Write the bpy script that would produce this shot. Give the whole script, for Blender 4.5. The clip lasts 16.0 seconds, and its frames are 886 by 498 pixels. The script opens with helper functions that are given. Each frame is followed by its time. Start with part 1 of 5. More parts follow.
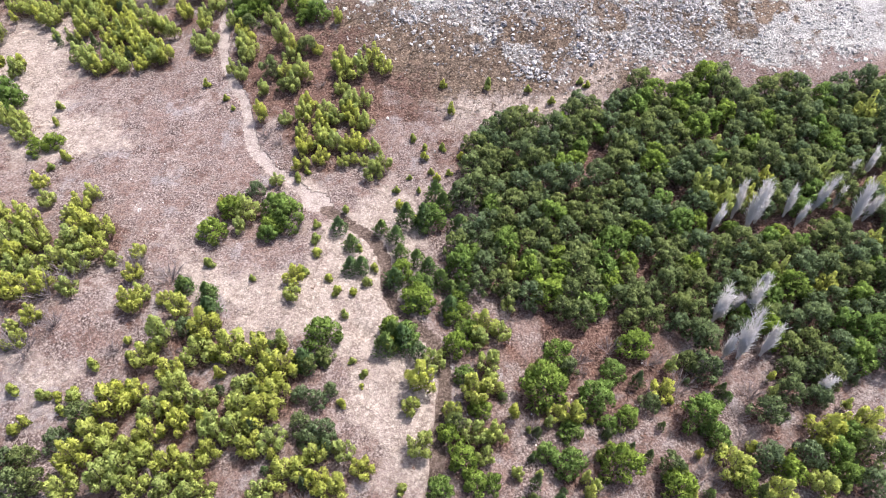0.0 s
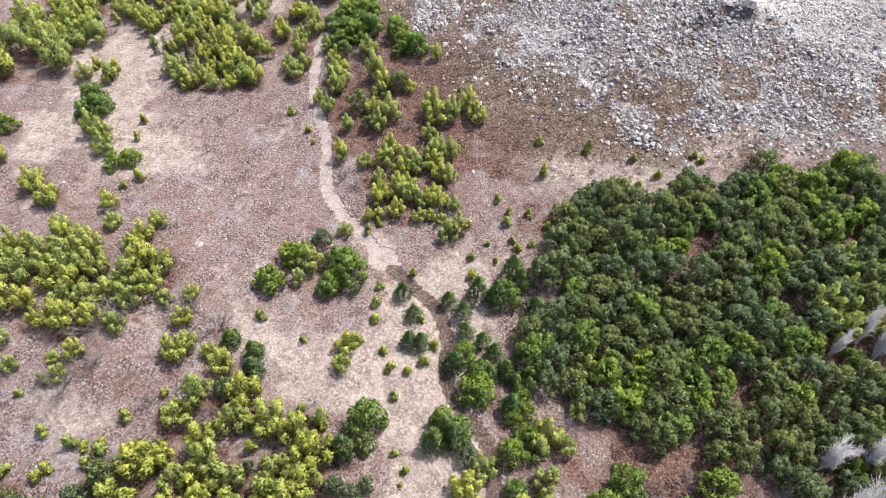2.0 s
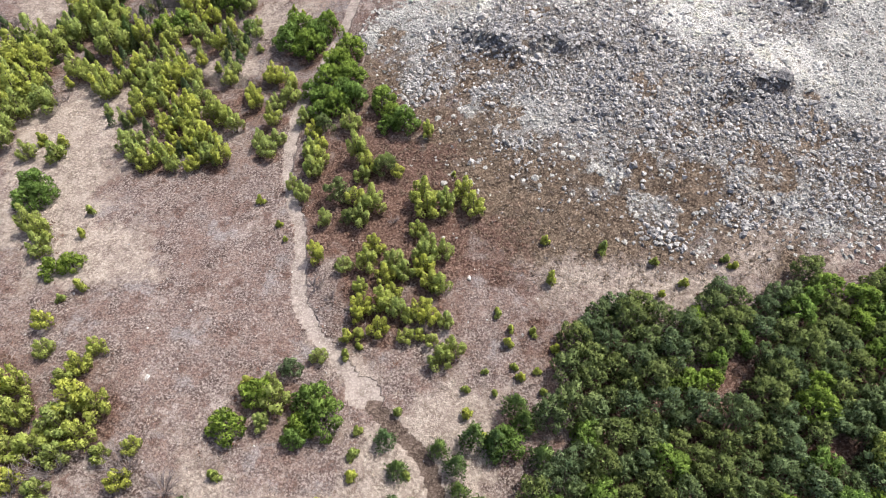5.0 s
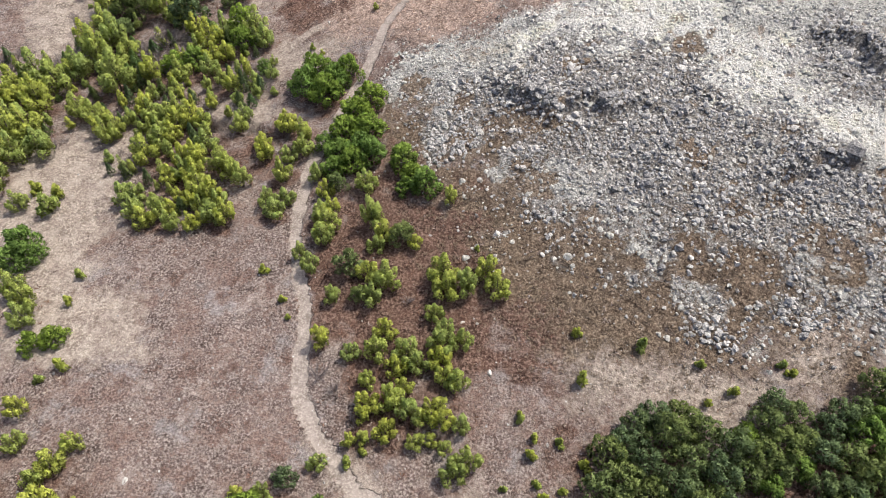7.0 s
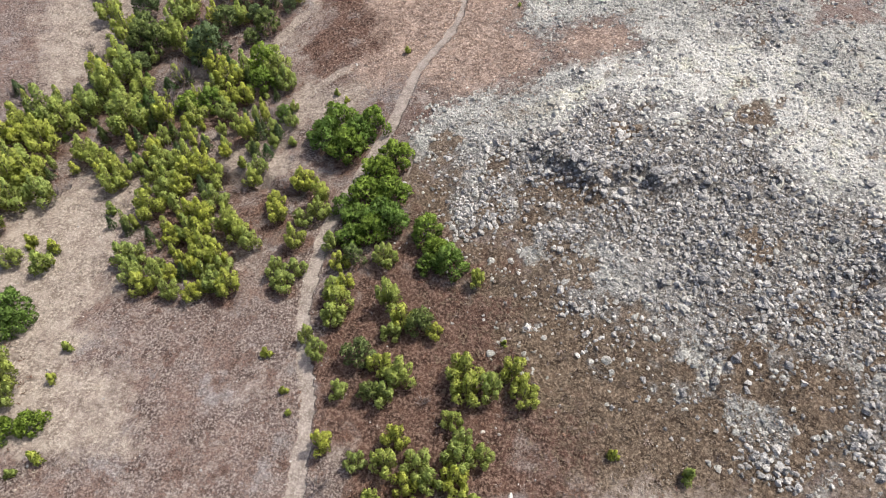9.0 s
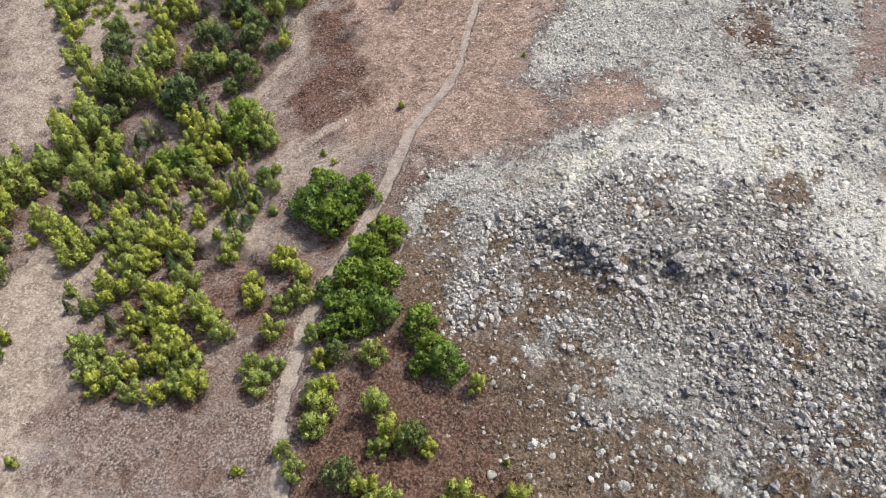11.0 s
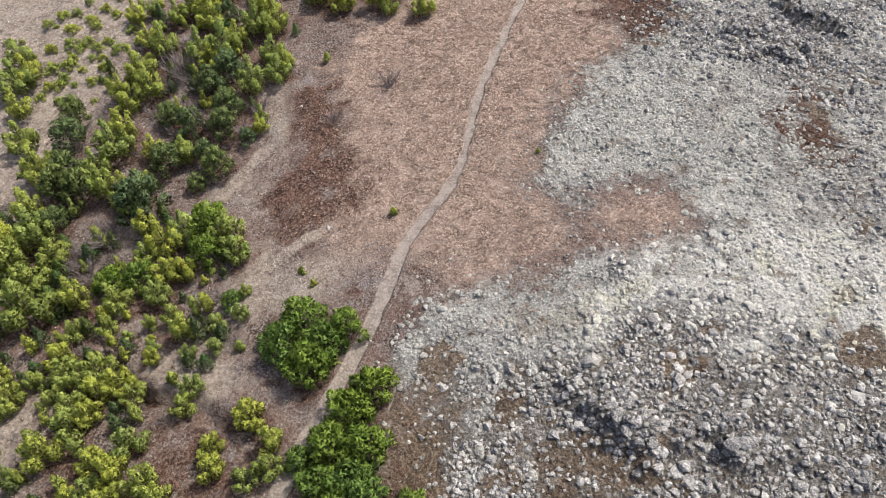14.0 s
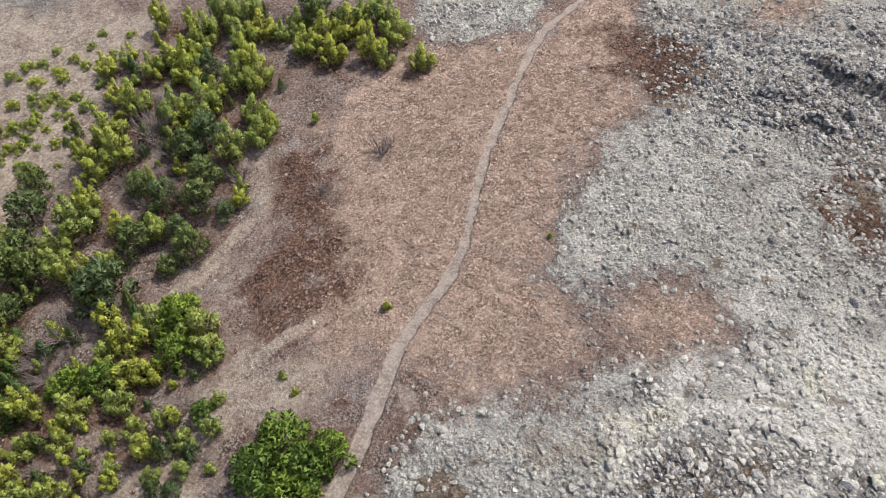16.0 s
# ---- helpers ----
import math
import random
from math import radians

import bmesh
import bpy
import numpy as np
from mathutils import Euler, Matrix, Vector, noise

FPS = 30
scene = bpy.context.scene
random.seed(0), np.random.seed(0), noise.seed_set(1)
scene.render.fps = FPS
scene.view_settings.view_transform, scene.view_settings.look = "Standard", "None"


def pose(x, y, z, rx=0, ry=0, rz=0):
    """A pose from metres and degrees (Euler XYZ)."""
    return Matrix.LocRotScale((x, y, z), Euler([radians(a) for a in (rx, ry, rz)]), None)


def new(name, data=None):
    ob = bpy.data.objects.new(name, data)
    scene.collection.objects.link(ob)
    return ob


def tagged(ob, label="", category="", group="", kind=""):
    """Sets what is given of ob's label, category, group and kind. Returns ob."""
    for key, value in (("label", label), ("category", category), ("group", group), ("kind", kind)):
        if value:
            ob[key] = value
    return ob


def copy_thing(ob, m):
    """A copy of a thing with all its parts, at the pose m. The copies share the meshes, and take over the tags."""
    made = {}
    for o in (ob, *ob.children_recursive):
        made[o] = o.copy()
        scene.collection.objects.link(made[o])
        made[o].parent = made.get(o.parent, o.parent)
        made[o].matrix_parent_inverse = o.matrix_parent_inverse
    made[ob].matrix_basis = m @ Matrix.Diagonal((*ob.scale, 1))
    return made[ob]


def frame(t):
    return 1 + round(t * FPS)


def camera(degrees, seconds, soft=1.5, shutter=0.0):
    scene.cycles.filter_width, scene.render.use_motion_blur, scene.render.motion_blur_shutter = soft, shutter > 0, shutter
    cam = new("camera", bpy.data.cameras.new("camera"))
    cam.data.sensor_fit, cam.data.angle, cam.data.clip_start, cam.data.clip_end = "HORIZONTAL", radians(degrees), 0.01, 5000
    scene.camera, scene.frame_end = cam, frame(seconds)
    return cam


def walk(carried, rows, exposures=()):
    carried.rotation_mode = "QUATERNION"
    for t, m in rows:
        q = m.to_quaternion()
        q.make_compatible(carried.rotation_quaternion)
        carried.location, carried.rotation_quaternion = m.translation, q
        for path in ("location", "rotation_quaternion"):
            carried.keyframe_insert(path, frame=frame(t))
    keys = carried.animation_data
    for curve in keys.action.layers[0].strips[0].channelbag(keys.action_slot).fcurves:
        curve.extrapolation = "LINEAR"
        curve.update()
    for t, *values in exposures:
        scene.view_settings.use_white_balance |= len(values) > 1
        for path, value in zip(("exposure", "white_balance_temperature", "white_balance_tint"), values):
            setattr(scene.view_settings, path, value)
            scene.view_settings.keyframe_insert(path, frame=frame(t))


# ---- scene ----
# ---- camera and flight ----
cam = camera(69.5, 16.0, soft=0.9)
TILT = -49.3
PATH = [
    (0, -0.00, -0.00, 54.00, 0.00),
    (0.1, -0.01, 0.52, 54.00, 0.96),
    (0.2, -0.01, 1.04, 54.00, 1.91),
    (0.3, -0.02, 1.56, 53.99, 2.87),
    (0.4, -0.03, 2.08, 53.99, 3.82),
    (0.5, -0.05, 2.60, 53.99, 4.78),
    (0.6, -0.06, 3.13, 53.99, 5.80),
    (0.7, -0.08, 3.65, 53.99, 6.81),
    (0.8, -0.10, 4.17, 53.98, 7.83),
    (0.9, -0.12, 4.69, 53.98, 8.84),
    (1, -0.14, 5.21, 53.98, 9.86),
    (1.1, -0.16, 5.73, 53.98, 10.32),
    (1.2, -0.19, 6.25, 53.98, 10.44),
    (1.3, -0.21, 6.77, 53.98, 10.44),
    (1.4, -0.24, 7.30, 53.98, 10.45),
    (1.5, -0.27, 7.82, 53.97, 10.45),
    (2, -0.46, 10.42, 53.97, 10.46),
    (2.5, -0.68, 13.03, 53.97, 10.47),
    (3, -0.94, 15.64, 53.97, 10.48),
    (3.5, -1.24, 18.25, 53.97, 10.49),
    (4, -1.58, 20.86, 53.98, 10.50),
    (4.5, -1.96, 23.47, 53.99, 10.52),
    (5, -2.37, 26.08, 54.00, 10.55),
    (5.5, -2.81, 28.69, 54.01, 10.57),
    (6, -3.29, 31.30, 54.02, 10.60),
    (6.2, -3.49, 32.35, 54.03, 10.61),
    (6.3, -3.59, 32.87, 54.03, 10.61),
    (6.4, -3.69, 33.39, 54.03, 10.62),
    (6.5, -3.80, 33.91, 54.04, 10.71),
    (6.6, -3.90, 34.44, 54.04, 11.11),
    (6.7, -4.01, 34.96, 54.04, 11.72),
    (6.8, -4.11, 35.48, 54.05, 12.33),
    (6.9, -4.22, 36.00, 54.05, 12.95),
    (7, -4.33, 36.52, 54.06, 13.56),
    (7.1, -4.44, 37.04, 54.06, 14.17),
    (7.2, -4.55, 37.57, 54.06, 14.78),
    (7.3, -4.67, 38.09, 54.07, 15.40),
    (7.4, -4.78, 38.61, 54.07, 16.01),
    (7.5, -4.89, 39.13, 54.07, 16.62),
    (7.6, -5.01, 39.65, 54.08, 17.10),
    (7.7, -5.13, 40.17, 54.08, 17.36),
    (7.8, -5.24, 40.70, 54.09, 17.38),
    (7.9, -5.36, 41.22, 54.09, 17.41),
    (8, -5.48, 41.74, 54.10, 17.43),
    (8.1, -5.60, 42.26, 54.10, 17.43),
    (8.5, -6.10, 44.35, 54.12, 17.44),
    (9, -6.73, 46.95, 54.14, 17.47),
    (9.5, -7.39, 49.56, 54.17, 17.51),
    (10, -8.07, 52.16, 54.19, 17.55),
    (10.5, -8.77, 54.76, 54.22, 17.59),
    (11, -9.49, 57.36, 54.25, 17.64),
    (11.5, -10.22, 59.96, 54.28, 17.68),
    (12, -10.96, 62.55, 54.32, 17.73),
    (12.5, -11.72, 65.14, 54.35, 17.82),
    (13, -12.50, 67.73, 54.39, 17.89),
    (13.5, -13.28, 70.32, 54.42, 17.97),
    (14, -14.07, 72.91, 54.46, 18.05),
    (14.5, -14.86, 75.49, 54.50, 18.09),
    (15, -15.67, 78.07, 54.53, 18.18),
    (15.5, -16.48, 80.65, 54.57, 18.21),
    (16, -17.29, 83.22, 54.61, 18.26),
]
EXPOSURES = [(0.0, 0.98, 6150, 19), (2.0, 0.86, 6200, 17), (4.0, 0.70, 6300, 14), (6.5, 0.49, 6450, 11), (9.0, 0.38, 6500, 10), (12.5, 0.30, 6500, 10), (16.0, 0.17, 6500, 10)]
walk(cam, [(t, pose(x, y, z, 90 + TILT, 0, yaw)) for t, x, y, z, yaw in PATH], EXPOSURES)

# ---- sky, sun, exposure ----
SUN_HEIGHT, SUN_SIDE = 61.0, 50.0      # degrees above the horizon, degrees east of the uphill direction
world = bpy.data.worlds.new("sky")
scene.world = world
world.use_nodes = True
sky = world.node_tree.nodes.new("ShaderNodeTexSky")
sky.sky_type = "NISHITA"
sky.sun_disc = False
sky.sun_elevation, sky.sun_rotation = radians(SUN_HEIGHT), radians(SUN_SIDE)
sky.air_density, sky.dust_density = 0.7, 5.0
background = world.node_tree.nodes["Background"]
background.inputs[1].default_value = 0.15
world.node_tree.links.new(sky.outputs[0], background.inputs[0])
sun = new("sun", bpy.data.lights.new("sun", "SUN"))
sun.data.energy, sun.data.angle, sun.data.color = 3.1, radians(3.5), (1.0, 0.945, 0.82)
sun.matrix_world = pose(0, 0, 300, 90 - SUN_HEIGHT, 0, -SUN_SIDE + 180)

# ---- materials ----


class Nodes:
    """A small builder for one material's nodes."""

    def __init__(self, name, rough=0.9, spec=0.2):
        self.mat = bpy.data.materials.new(name)
        self.mat.use_nodes = True
        self.tree = self.mat.node_tree
        self.shader = self.tree.nodes["Principled BSDF"]
        self.shader.inputs["Roughness"].default_value = rough
        self.shader.inputs["Specular IOR Level"].default_value = spec
        self.place = self.tree.nodes.new("ShaderNodeTexCoord").outputs["Object"]
        move = self.tree.nodes.new("ShaderNodeVectorMath")
        move.inputs[1].default_value = (57.0, 31.0, 13.0)
        self.link(self.place, move.inputs[0])
        self.shifted = move.outputs[0]

    def link(self, a, b):
        self.tree.links.new(a, b)

    def noise(self, scale, detail=4.0, rough=0.6, where=None):
        n = self.tree.nodes.new("ShaderNodeTexNoise")
        n.inputs["Scale"].default_value, n.inputs["Detail"].default_value, n.inputs["Roughness"].default_value = scale, detail, rough
        self.link(where or self.place, n.inputs["Vector"])
        return n.outputs["Fac"]

    def ramp(self, fac, low, high, a=0.0, b=1.0):
        n = self.tree.nodes.new("ShaderNodeMapRange")
        n.interpolation_type = "SMOOTHSTEP"
        for k, v in zip(("From Min", "From Max", "To Min", "To Max"), (low, high, a, b)):
            n.inputs[k].default_value = v
        self.link(fac, n.inputs["Value"])
        return n.outputs["Result"]

    def maths(self, op, a, b):
        n = self.tree.nodes.new("ShaderNodeMath")
        n.operation = op
        for k, v in enumerate((a, b)):
            if isinstance(v, (int, float)):
                n.inputs[k].default_value = v
            else:
                self.link(v, n.inputs[k])
        return n.outputs[0]

    def mix(self, fac, a, b, blend="MIX"):
        n = self.tree.nodes.new("ShaderNodeMix")
        n.data_type, n.blend_type = "RGBA", blend
        for k, v in ((0, fac), (6, a), (7, b)):
            if isinstance(v, tuple):
                n.inputs[k].default_value = (*v, 1.0)
            elif isinstance(v, (int, float)):
                n.inputs[k].default_value = v
            else:
                self.link(v, n.inputs[k])
        return n.outputs[2]

    def tones(self, dark, middle, light, scale, fine):
        """A surface of three tones: broad patches of dark and middle, fine flecks of light."""
        broad = self.ramp(self.noise(scale, 5, 0.65), 0.35, 0.65)
        flecks = self.ramp(self.noise(fine, 5, 0.7), 0.42, 0.68)
        return self.mix(flecks, self.mix(broad, dark, middle), light)

    def colour(self, socket):
        self.link(socket, self.shader.inputs["Base Color"])
        return self

    def bump(self, height, strength=0.5, distance=0.1):
        n = self.tree.nodes.new("ShaderNodeBump")
        n.inputs["Strength"].default_value, n.inputs["Distance"].default_value = strength, distance
        self.link(height, n.inputs["Height"])
        self.link(n.outputs[0], self.shader.inputs["Normal"])
        return self

    def random(self):
        return self.tree.nodes.new("ShaderNodeObjectInfo").outputs["Random"]

    def island(self):
        return self.tree.nodes.new("ShaderNodeNewGeometry").outputs["Random Per Island"]


def ground_material():
    m = Nodes("hillside_ground", 0.95, 0.1)
    weights = []
    for name in ("cover_a", "cover_b"):
        a = m.tree.nodes.new("ShaderNodeAttribute")
        a.attribute_name = name
        s = m.tree.nodes.new("ShaderNodeSeparateColor")
        m.link(a.outputs["Color"], s.inputs[0])
        weights += list(s.outputs)[:3]
    ragged = m.maths("MULTIPLY", m.maths("SUBTRACT", m.noise(0.9, 6, 0.7), 0.5), 1.1)
    straw, rock, grass, rust, tan, track = [m.ramp(m.maths("ADD", w, ragged), 0.3, 0.7) for w in weights]
    heath_c = m.tones((0.055, 0.038, 0.034), (0.138, 0.103, 0.095), (0.40, 0.345, 0.315), 0.5, 4.6)
    heath_c = m.mix(m.ramp(m.noise(0.30, 8, 0.8), 0.46, 0.60, 0.0, 0.8), heath_c, m.tones((0.066, 0.038, 0.031), (0.150, 0.096, 0.081), (0.33, 0.250, 0.215), 1.2, 4.8))
    heath_c = m.mix(m.ramp(m.noise(0.17, 8, 0.8), 0.53, 0.66, 0.0, 0.8), heath_c, m.tones((0.19, 0.157, 0.142), (0.35, 0.302, 0.275), (0.54, 0.48, 0.44), 0.9, 4.0))
    heath_c = m.mix(m.ramp(m.noise(0.75, 7, 0.75, m.shifted), 0.56, 0.67, 0.0, 0.55), heath_c, m.tones((0.20, 0.170, 0.158), (0.33, 0.288, 0.267), (0.50, 0.447, 0.412), 1.4, 4.4))
    heath_c = m.mix(m.ramp(m.noise(0.55, 7, 0.75), 0.53, 0.62, 0.0, 0.85), heath_c, m.tones((0.036, 0.022, 0.018), (0.098, 0.059, 0.048), (0.24, 0.163, 0.136), 1.6, 4.4))
    heath_c = m.mix(m.ramp(m.noise(0.24, 7, 0.75, m.shifted), 0.53, 0.65, 0.0, 0.75), heath_c, m.tones((0.125, 0.114, 0.116), (0.240, 0.221, 0.222), (0.41, 0.385, 0.38), 1.4, 4.8))
    straw_c = m.tones((0.185, 0.150, 0.128), (0.345, 0.295, 0.255), (0.49, 0.432, 0.375), 0.8, 3.4)
    straw_c = m.mix(m.ramp(m.noise(0.35, 7, 0.75), 0.48, 0.62, 0.0, 0.7), straw_c, m.tones((0.11, 0.082, 0.070), (0.23, 0.185, 0.165), (0.38, 0.325, 0.29), 0.9, 3.2))
    rubble = m.tree.nodes.new("ShaderNodeAttribute")
    rubble.attribute_name = "rubble"
    rubble = m.maths("ADD", rubble.outputs["Fac"], m.maths("MULTIPLY", ragged, 0.35))
    rock_c = m.tones((0.15, 0.147, 0.142), (0.38, 0.376, 0.366), (0.64, 0.637, 0.62), 0.6, 3.4)
    turf = turf_tones(m)
    rock_c = m.mix(m.ramp(rubble, 0.28, 0.52, 0.85, 0.0), rock_c, turf)
    # Ground among thick stones darkened: shade of the gaps put into the colour.
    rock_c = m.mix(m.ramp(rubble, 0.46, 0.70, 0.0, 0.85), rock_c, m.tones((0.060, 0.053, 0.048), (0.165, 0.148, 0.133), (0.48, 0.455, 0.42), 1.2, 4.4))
    bare_ground = m.tree.nodes.new("ShaderNodeAttribute")
    bare_ground.attribute_name = "soil"
    bare_ground = m.maths("ADD", bare_ground.outputs["Fac"], m.maths("MULTIPLY", ragged, 0.5))
    rock_c = m.mix(m.ramp(bare_ground, 0.20, 0.60, 0.0, 0.92), rock_c, m.tones((0.070, 0.048, 0.036), (0.185, 0.138, 0.102), (0.38, 0.31, 0.24), 0.7, 3.4))
    grass_c = m.tones((0.17, 0.118, 0.096), (0.36, 0.272, 0.228), (0.58, 0.465, 0.395), 0.6, 4.2)
    grass_c = m.mix(m.ramp(m.noise(0.3, 5, 0.7), 0.52, 0.70, 0.0, 0.5), grass_c, (0.22, 0.158, 0.125))
    rust_c = m.tones((0.036, 0.020, 0.016), (0.108, 0.062, 0.048), (0.255, 0.178, 0.145), 0.8, 4.0)
    tan_c = m.tones((0.048, 0.033, 0.024), (0.132, 0.096, 0.070), (0.31, 0.248, 0.188), 0.9, 4.0)
    track_c = m.tones((0.17, 0.142, 0.126), (0.285, 0.247, 0.222), (0.385, 0.341, 0.31), 0.9, 5.0)
    c = m.mix(tan, heath_c, tan_c)
    c = m.mix(straw, c, straw_c)
    c = m.mix(grass, c, grass_c)
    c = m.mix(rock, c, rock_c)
    c = m.mix(rust, c, rust_c)
    c = m.mix(track, c, track_c)
    trail = m.tree.nodes.new("ShaderNodeAttribute")
    trail.attribute_name = "trail"
    c = m.mix(m.ramp(m.maths("ADD", trail.outputs["Fac"], ragged), 0.35, 0.7), c, m.tones((0.050, 0.036, 0.029), (0.100, 0.075, 0.062), (0.20, 0.160, 0.135), 0.8, 4.0))
    m.colour(c)
    rough_ground = m.maths("ADD", m.noise(3.5, 6, 0.7), m.maths("MULTIPLY", m.noise(11.0, 3, 0.6), 0.4))
    calm = m.maths("SUBTRACT", 1.0, m.maths("MULTIPLY", track, 0.8))
    stony = m.maths("ADD", calm, m.maths("MULTIPLY", rock, 1.2))
    m.bump(m.maths("MULTIPLY", rough_ground, stony), 1.0, 0.24)
    return m.mat


def turf_tones(m):
    """Lichen over buried stones: grey-green, pale and yellowish in places, with brown and mauve-grey patches and dark flecks."""
    pale = m.tree.nodes.new("ShaderNodeAttribute")
    pale.attribute_name = "pale"
    c = m.tones((0.22, 0.219, 0.205), (0.455, 0.455, 0.432), (0.74, 0.74, 0.705), 0.9, 4.6)
    c = m.mix(m.ramp(m.noise(0.16, 7, 0.75), 0.55, 0.67, 0.0, 0.7), c, m.tones((0.15, 0.115, 0.085), (0.32, 0.262, 0.20), (0.50, 0.425, 0.33), 0.8, 4.0))
    c = m.mix(m.ramp(m.noise(0.14, 6, 0.7, m.shifted), 0.53, 0.66, 0.0, 0.6), c, m.tones((0.13, 0.115, 0.108), (0.27, 0.246, 0.23), (0.48, 0.45, 0.42), 0.8, 4.0))
    light = m.mix(m.ramp(m.noise(0.33, 5, 0.7, m.shifted), 0.50, 0.62), (0.82, 0.81, 0.775), (0.76, 0.75, 0.63))
    c = m.mix(m.ramp(pale.outputs["Fac"], 0.1, 0.7, 0.0, 0.85), c, m.mix(m.ramp(m.noise(2.2, 6, 0.75), 0.34, 0.54), (0.42, 0.405, 0.375), light))
    return m.mix(m.ramp(m.noise(3.4, 6, 0.8), 0.57, 0.66, 0.0, 0.6), c, (0.12, 0.107, 0.096))


def turf_material():
    m = Nodes("lichen_turf", 0.95, 0.1)
    c = turf_tones(m)
    m.colour(m.mix(0.16, c, m.mix(m.island(), (0.17, 0.168, 0.155), (0.60, 0.595, 0.56))))
    m.bump(m.noise(7.0, 6, 0.75), 1.0, 0.22)
    return m.mat


def leaf_material(name, dark, light, glow):
    """Foliage: old dark leaves, pale young shoots at the tips, upward sides painted lighter as top light, each tree its
    own tone, partly letting light through.
    """
    m = Nodes(name, 0.75, 0.15)
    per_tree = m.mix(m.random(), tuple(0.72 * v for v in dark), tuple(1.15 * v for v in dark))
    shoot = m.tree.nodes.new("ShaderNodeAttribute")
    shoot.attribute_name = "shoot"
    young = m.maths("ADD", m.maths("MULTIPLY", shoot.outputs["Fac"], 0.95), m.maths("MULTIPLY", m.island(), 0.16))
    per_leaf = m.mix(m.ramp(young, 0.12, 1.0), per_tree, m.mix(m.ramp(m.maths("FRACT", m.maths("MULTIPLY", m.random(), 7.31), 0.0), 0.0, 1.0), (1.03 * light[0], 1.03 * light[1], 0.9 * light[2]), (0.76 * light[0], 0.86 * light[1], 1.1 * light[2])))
    c = m.mix(m.ramp(m.noise(1.3, 3), 0.35, 0.7, 0.0, 0.35), per_leaf, tuple(0.6 * v for v in dark))
    m.colour(c)
    clear = m.tree.nodes.new("ShaderNodeBsdfTranslucent")
    m.link(c, clear.inputs["Color"])
    both = m.tree.nodes.new("ShaderNodeMixShader")
    both.inputs[0].default_value = glow
    m.link(m.shader.outputs[0], both.inputs[1])
    m.link(clear.outputs[0], both.inputs[2])
    m.link(both.outputs[0], m.tree.nodes["Material Output"].inputs[0])
    return m.mat


def plain_material(name, dark, middle, light, scale, fine, relief=0.4, vary=0.3):
    """Bark, twigs, stone, litter: three tones, varied piece by piece."""
    m = Nodes(name, 0.9, 0.15)
    c = m.tones(dark, middle, light, scale, fine)
    piece = m.maths("FRACT", m.maths("ADD", m.island(), m.random()), 0.0)
    c = m.mix(vary, c, m.mix(m.ramp(piece, 0.0, 0.6), dark, m.mix(m.ramp(piece, 0.55, 1.0), middle, light)))
    m.colour(c)
    m.bump(m.noise(fine * 2, 4, 0.65), relief, 0.05)
    return m.mat


GROUND = ground_material()
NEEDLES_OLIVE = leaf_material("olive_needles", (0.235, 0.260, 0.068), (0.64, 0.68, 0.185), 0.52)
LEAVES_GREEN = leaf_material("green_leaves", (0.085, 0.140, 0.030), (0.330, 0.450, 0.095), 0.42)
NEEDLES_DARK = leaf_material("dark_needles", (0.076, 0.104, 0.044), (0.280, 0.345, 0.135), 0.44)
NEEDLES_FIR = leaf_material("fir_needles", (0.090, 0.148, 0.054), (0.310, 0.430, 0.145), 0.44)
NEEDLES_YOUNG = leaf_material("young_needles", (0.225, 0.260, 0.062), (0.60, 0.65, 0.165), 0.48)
BARK = plain_material("bark", (0.055, 0.043, 0.035), (0.12, 0.096, 0.080), (0.23, 0.19, 0.165), 3.0, 14.0)
BARE_TWIGS = plain_material("bare_twigs", (0.13, 0.108, 0.108), (0.24, 0.208, 0.207), (0.38, 0.34, 0.335), 2.0, 9.0)
PALE_TWIGS = plain_material("pale_twigs", (0.72, 0.69, 0.66), (0.84, 0.81, 0.78), (0.90, 0.88, 0.86), 2.0, 9.0)
STONE = plain_material("lichen_stone", (0.095, 0.088, 0.083), (0.39, 0.378, 0.363), (0.74, 0.73, 0.71), 1.6, 9.0, 1.0, 0.36)
DARK_STONE = plain_material("dark_lichen_stone", (0.055, 0.053, 0.055), (0.20, 0.196, 0.198), (0.66, 0.655, 0.645), 2.2, 9.0, 1.0, 0.32)
PALE_STONE = plain_material("pale_stone", (0.32, 0.31, 0.29), (0.46, 0.45, 0.425), (0.60, 0.59, 0.56), 2.0, 6.0, 0.6, 0.4)
TURF = turf_material()
DRY_GRASS = plain_material("dry_grass", (0.25, 0.178, 0.146), (0.42, 0.318, 0.265), (0.58, 0.465, 0.395), 0.4, 3.0, vary=0.5)
STRAW_GRASS = plain_material("straw_grass", (0.23, 0.185, 0.155), (0.39, 0.335, 0.285), (0.53, 0.468, 0.40), 0.5, 3.0, vary=0.5)
TAN_GRASS = plain_material("tan_grass", (0.095, 0.068, 0.049), (0.205, 0.156, 0.115), (0.35, 0.288, 0.222), 0.5, 3.0, vary=0.45)
DEAD_BRACKEN = plain_material("dead_bracken", (0.060, 0.030, 0.022), (0.150, 0.080, 0.058), (0.29, 0.185, 0.14), 0.6, 3.0, vary=0.7)
HEATH_LITTER = plain_material("heath_litter", (0.085, 0.061, 0.055), (0.20, 0.157, 0.145), (0.44, 0.38, 0.345), 0.6, 3.0, vary=0.6)

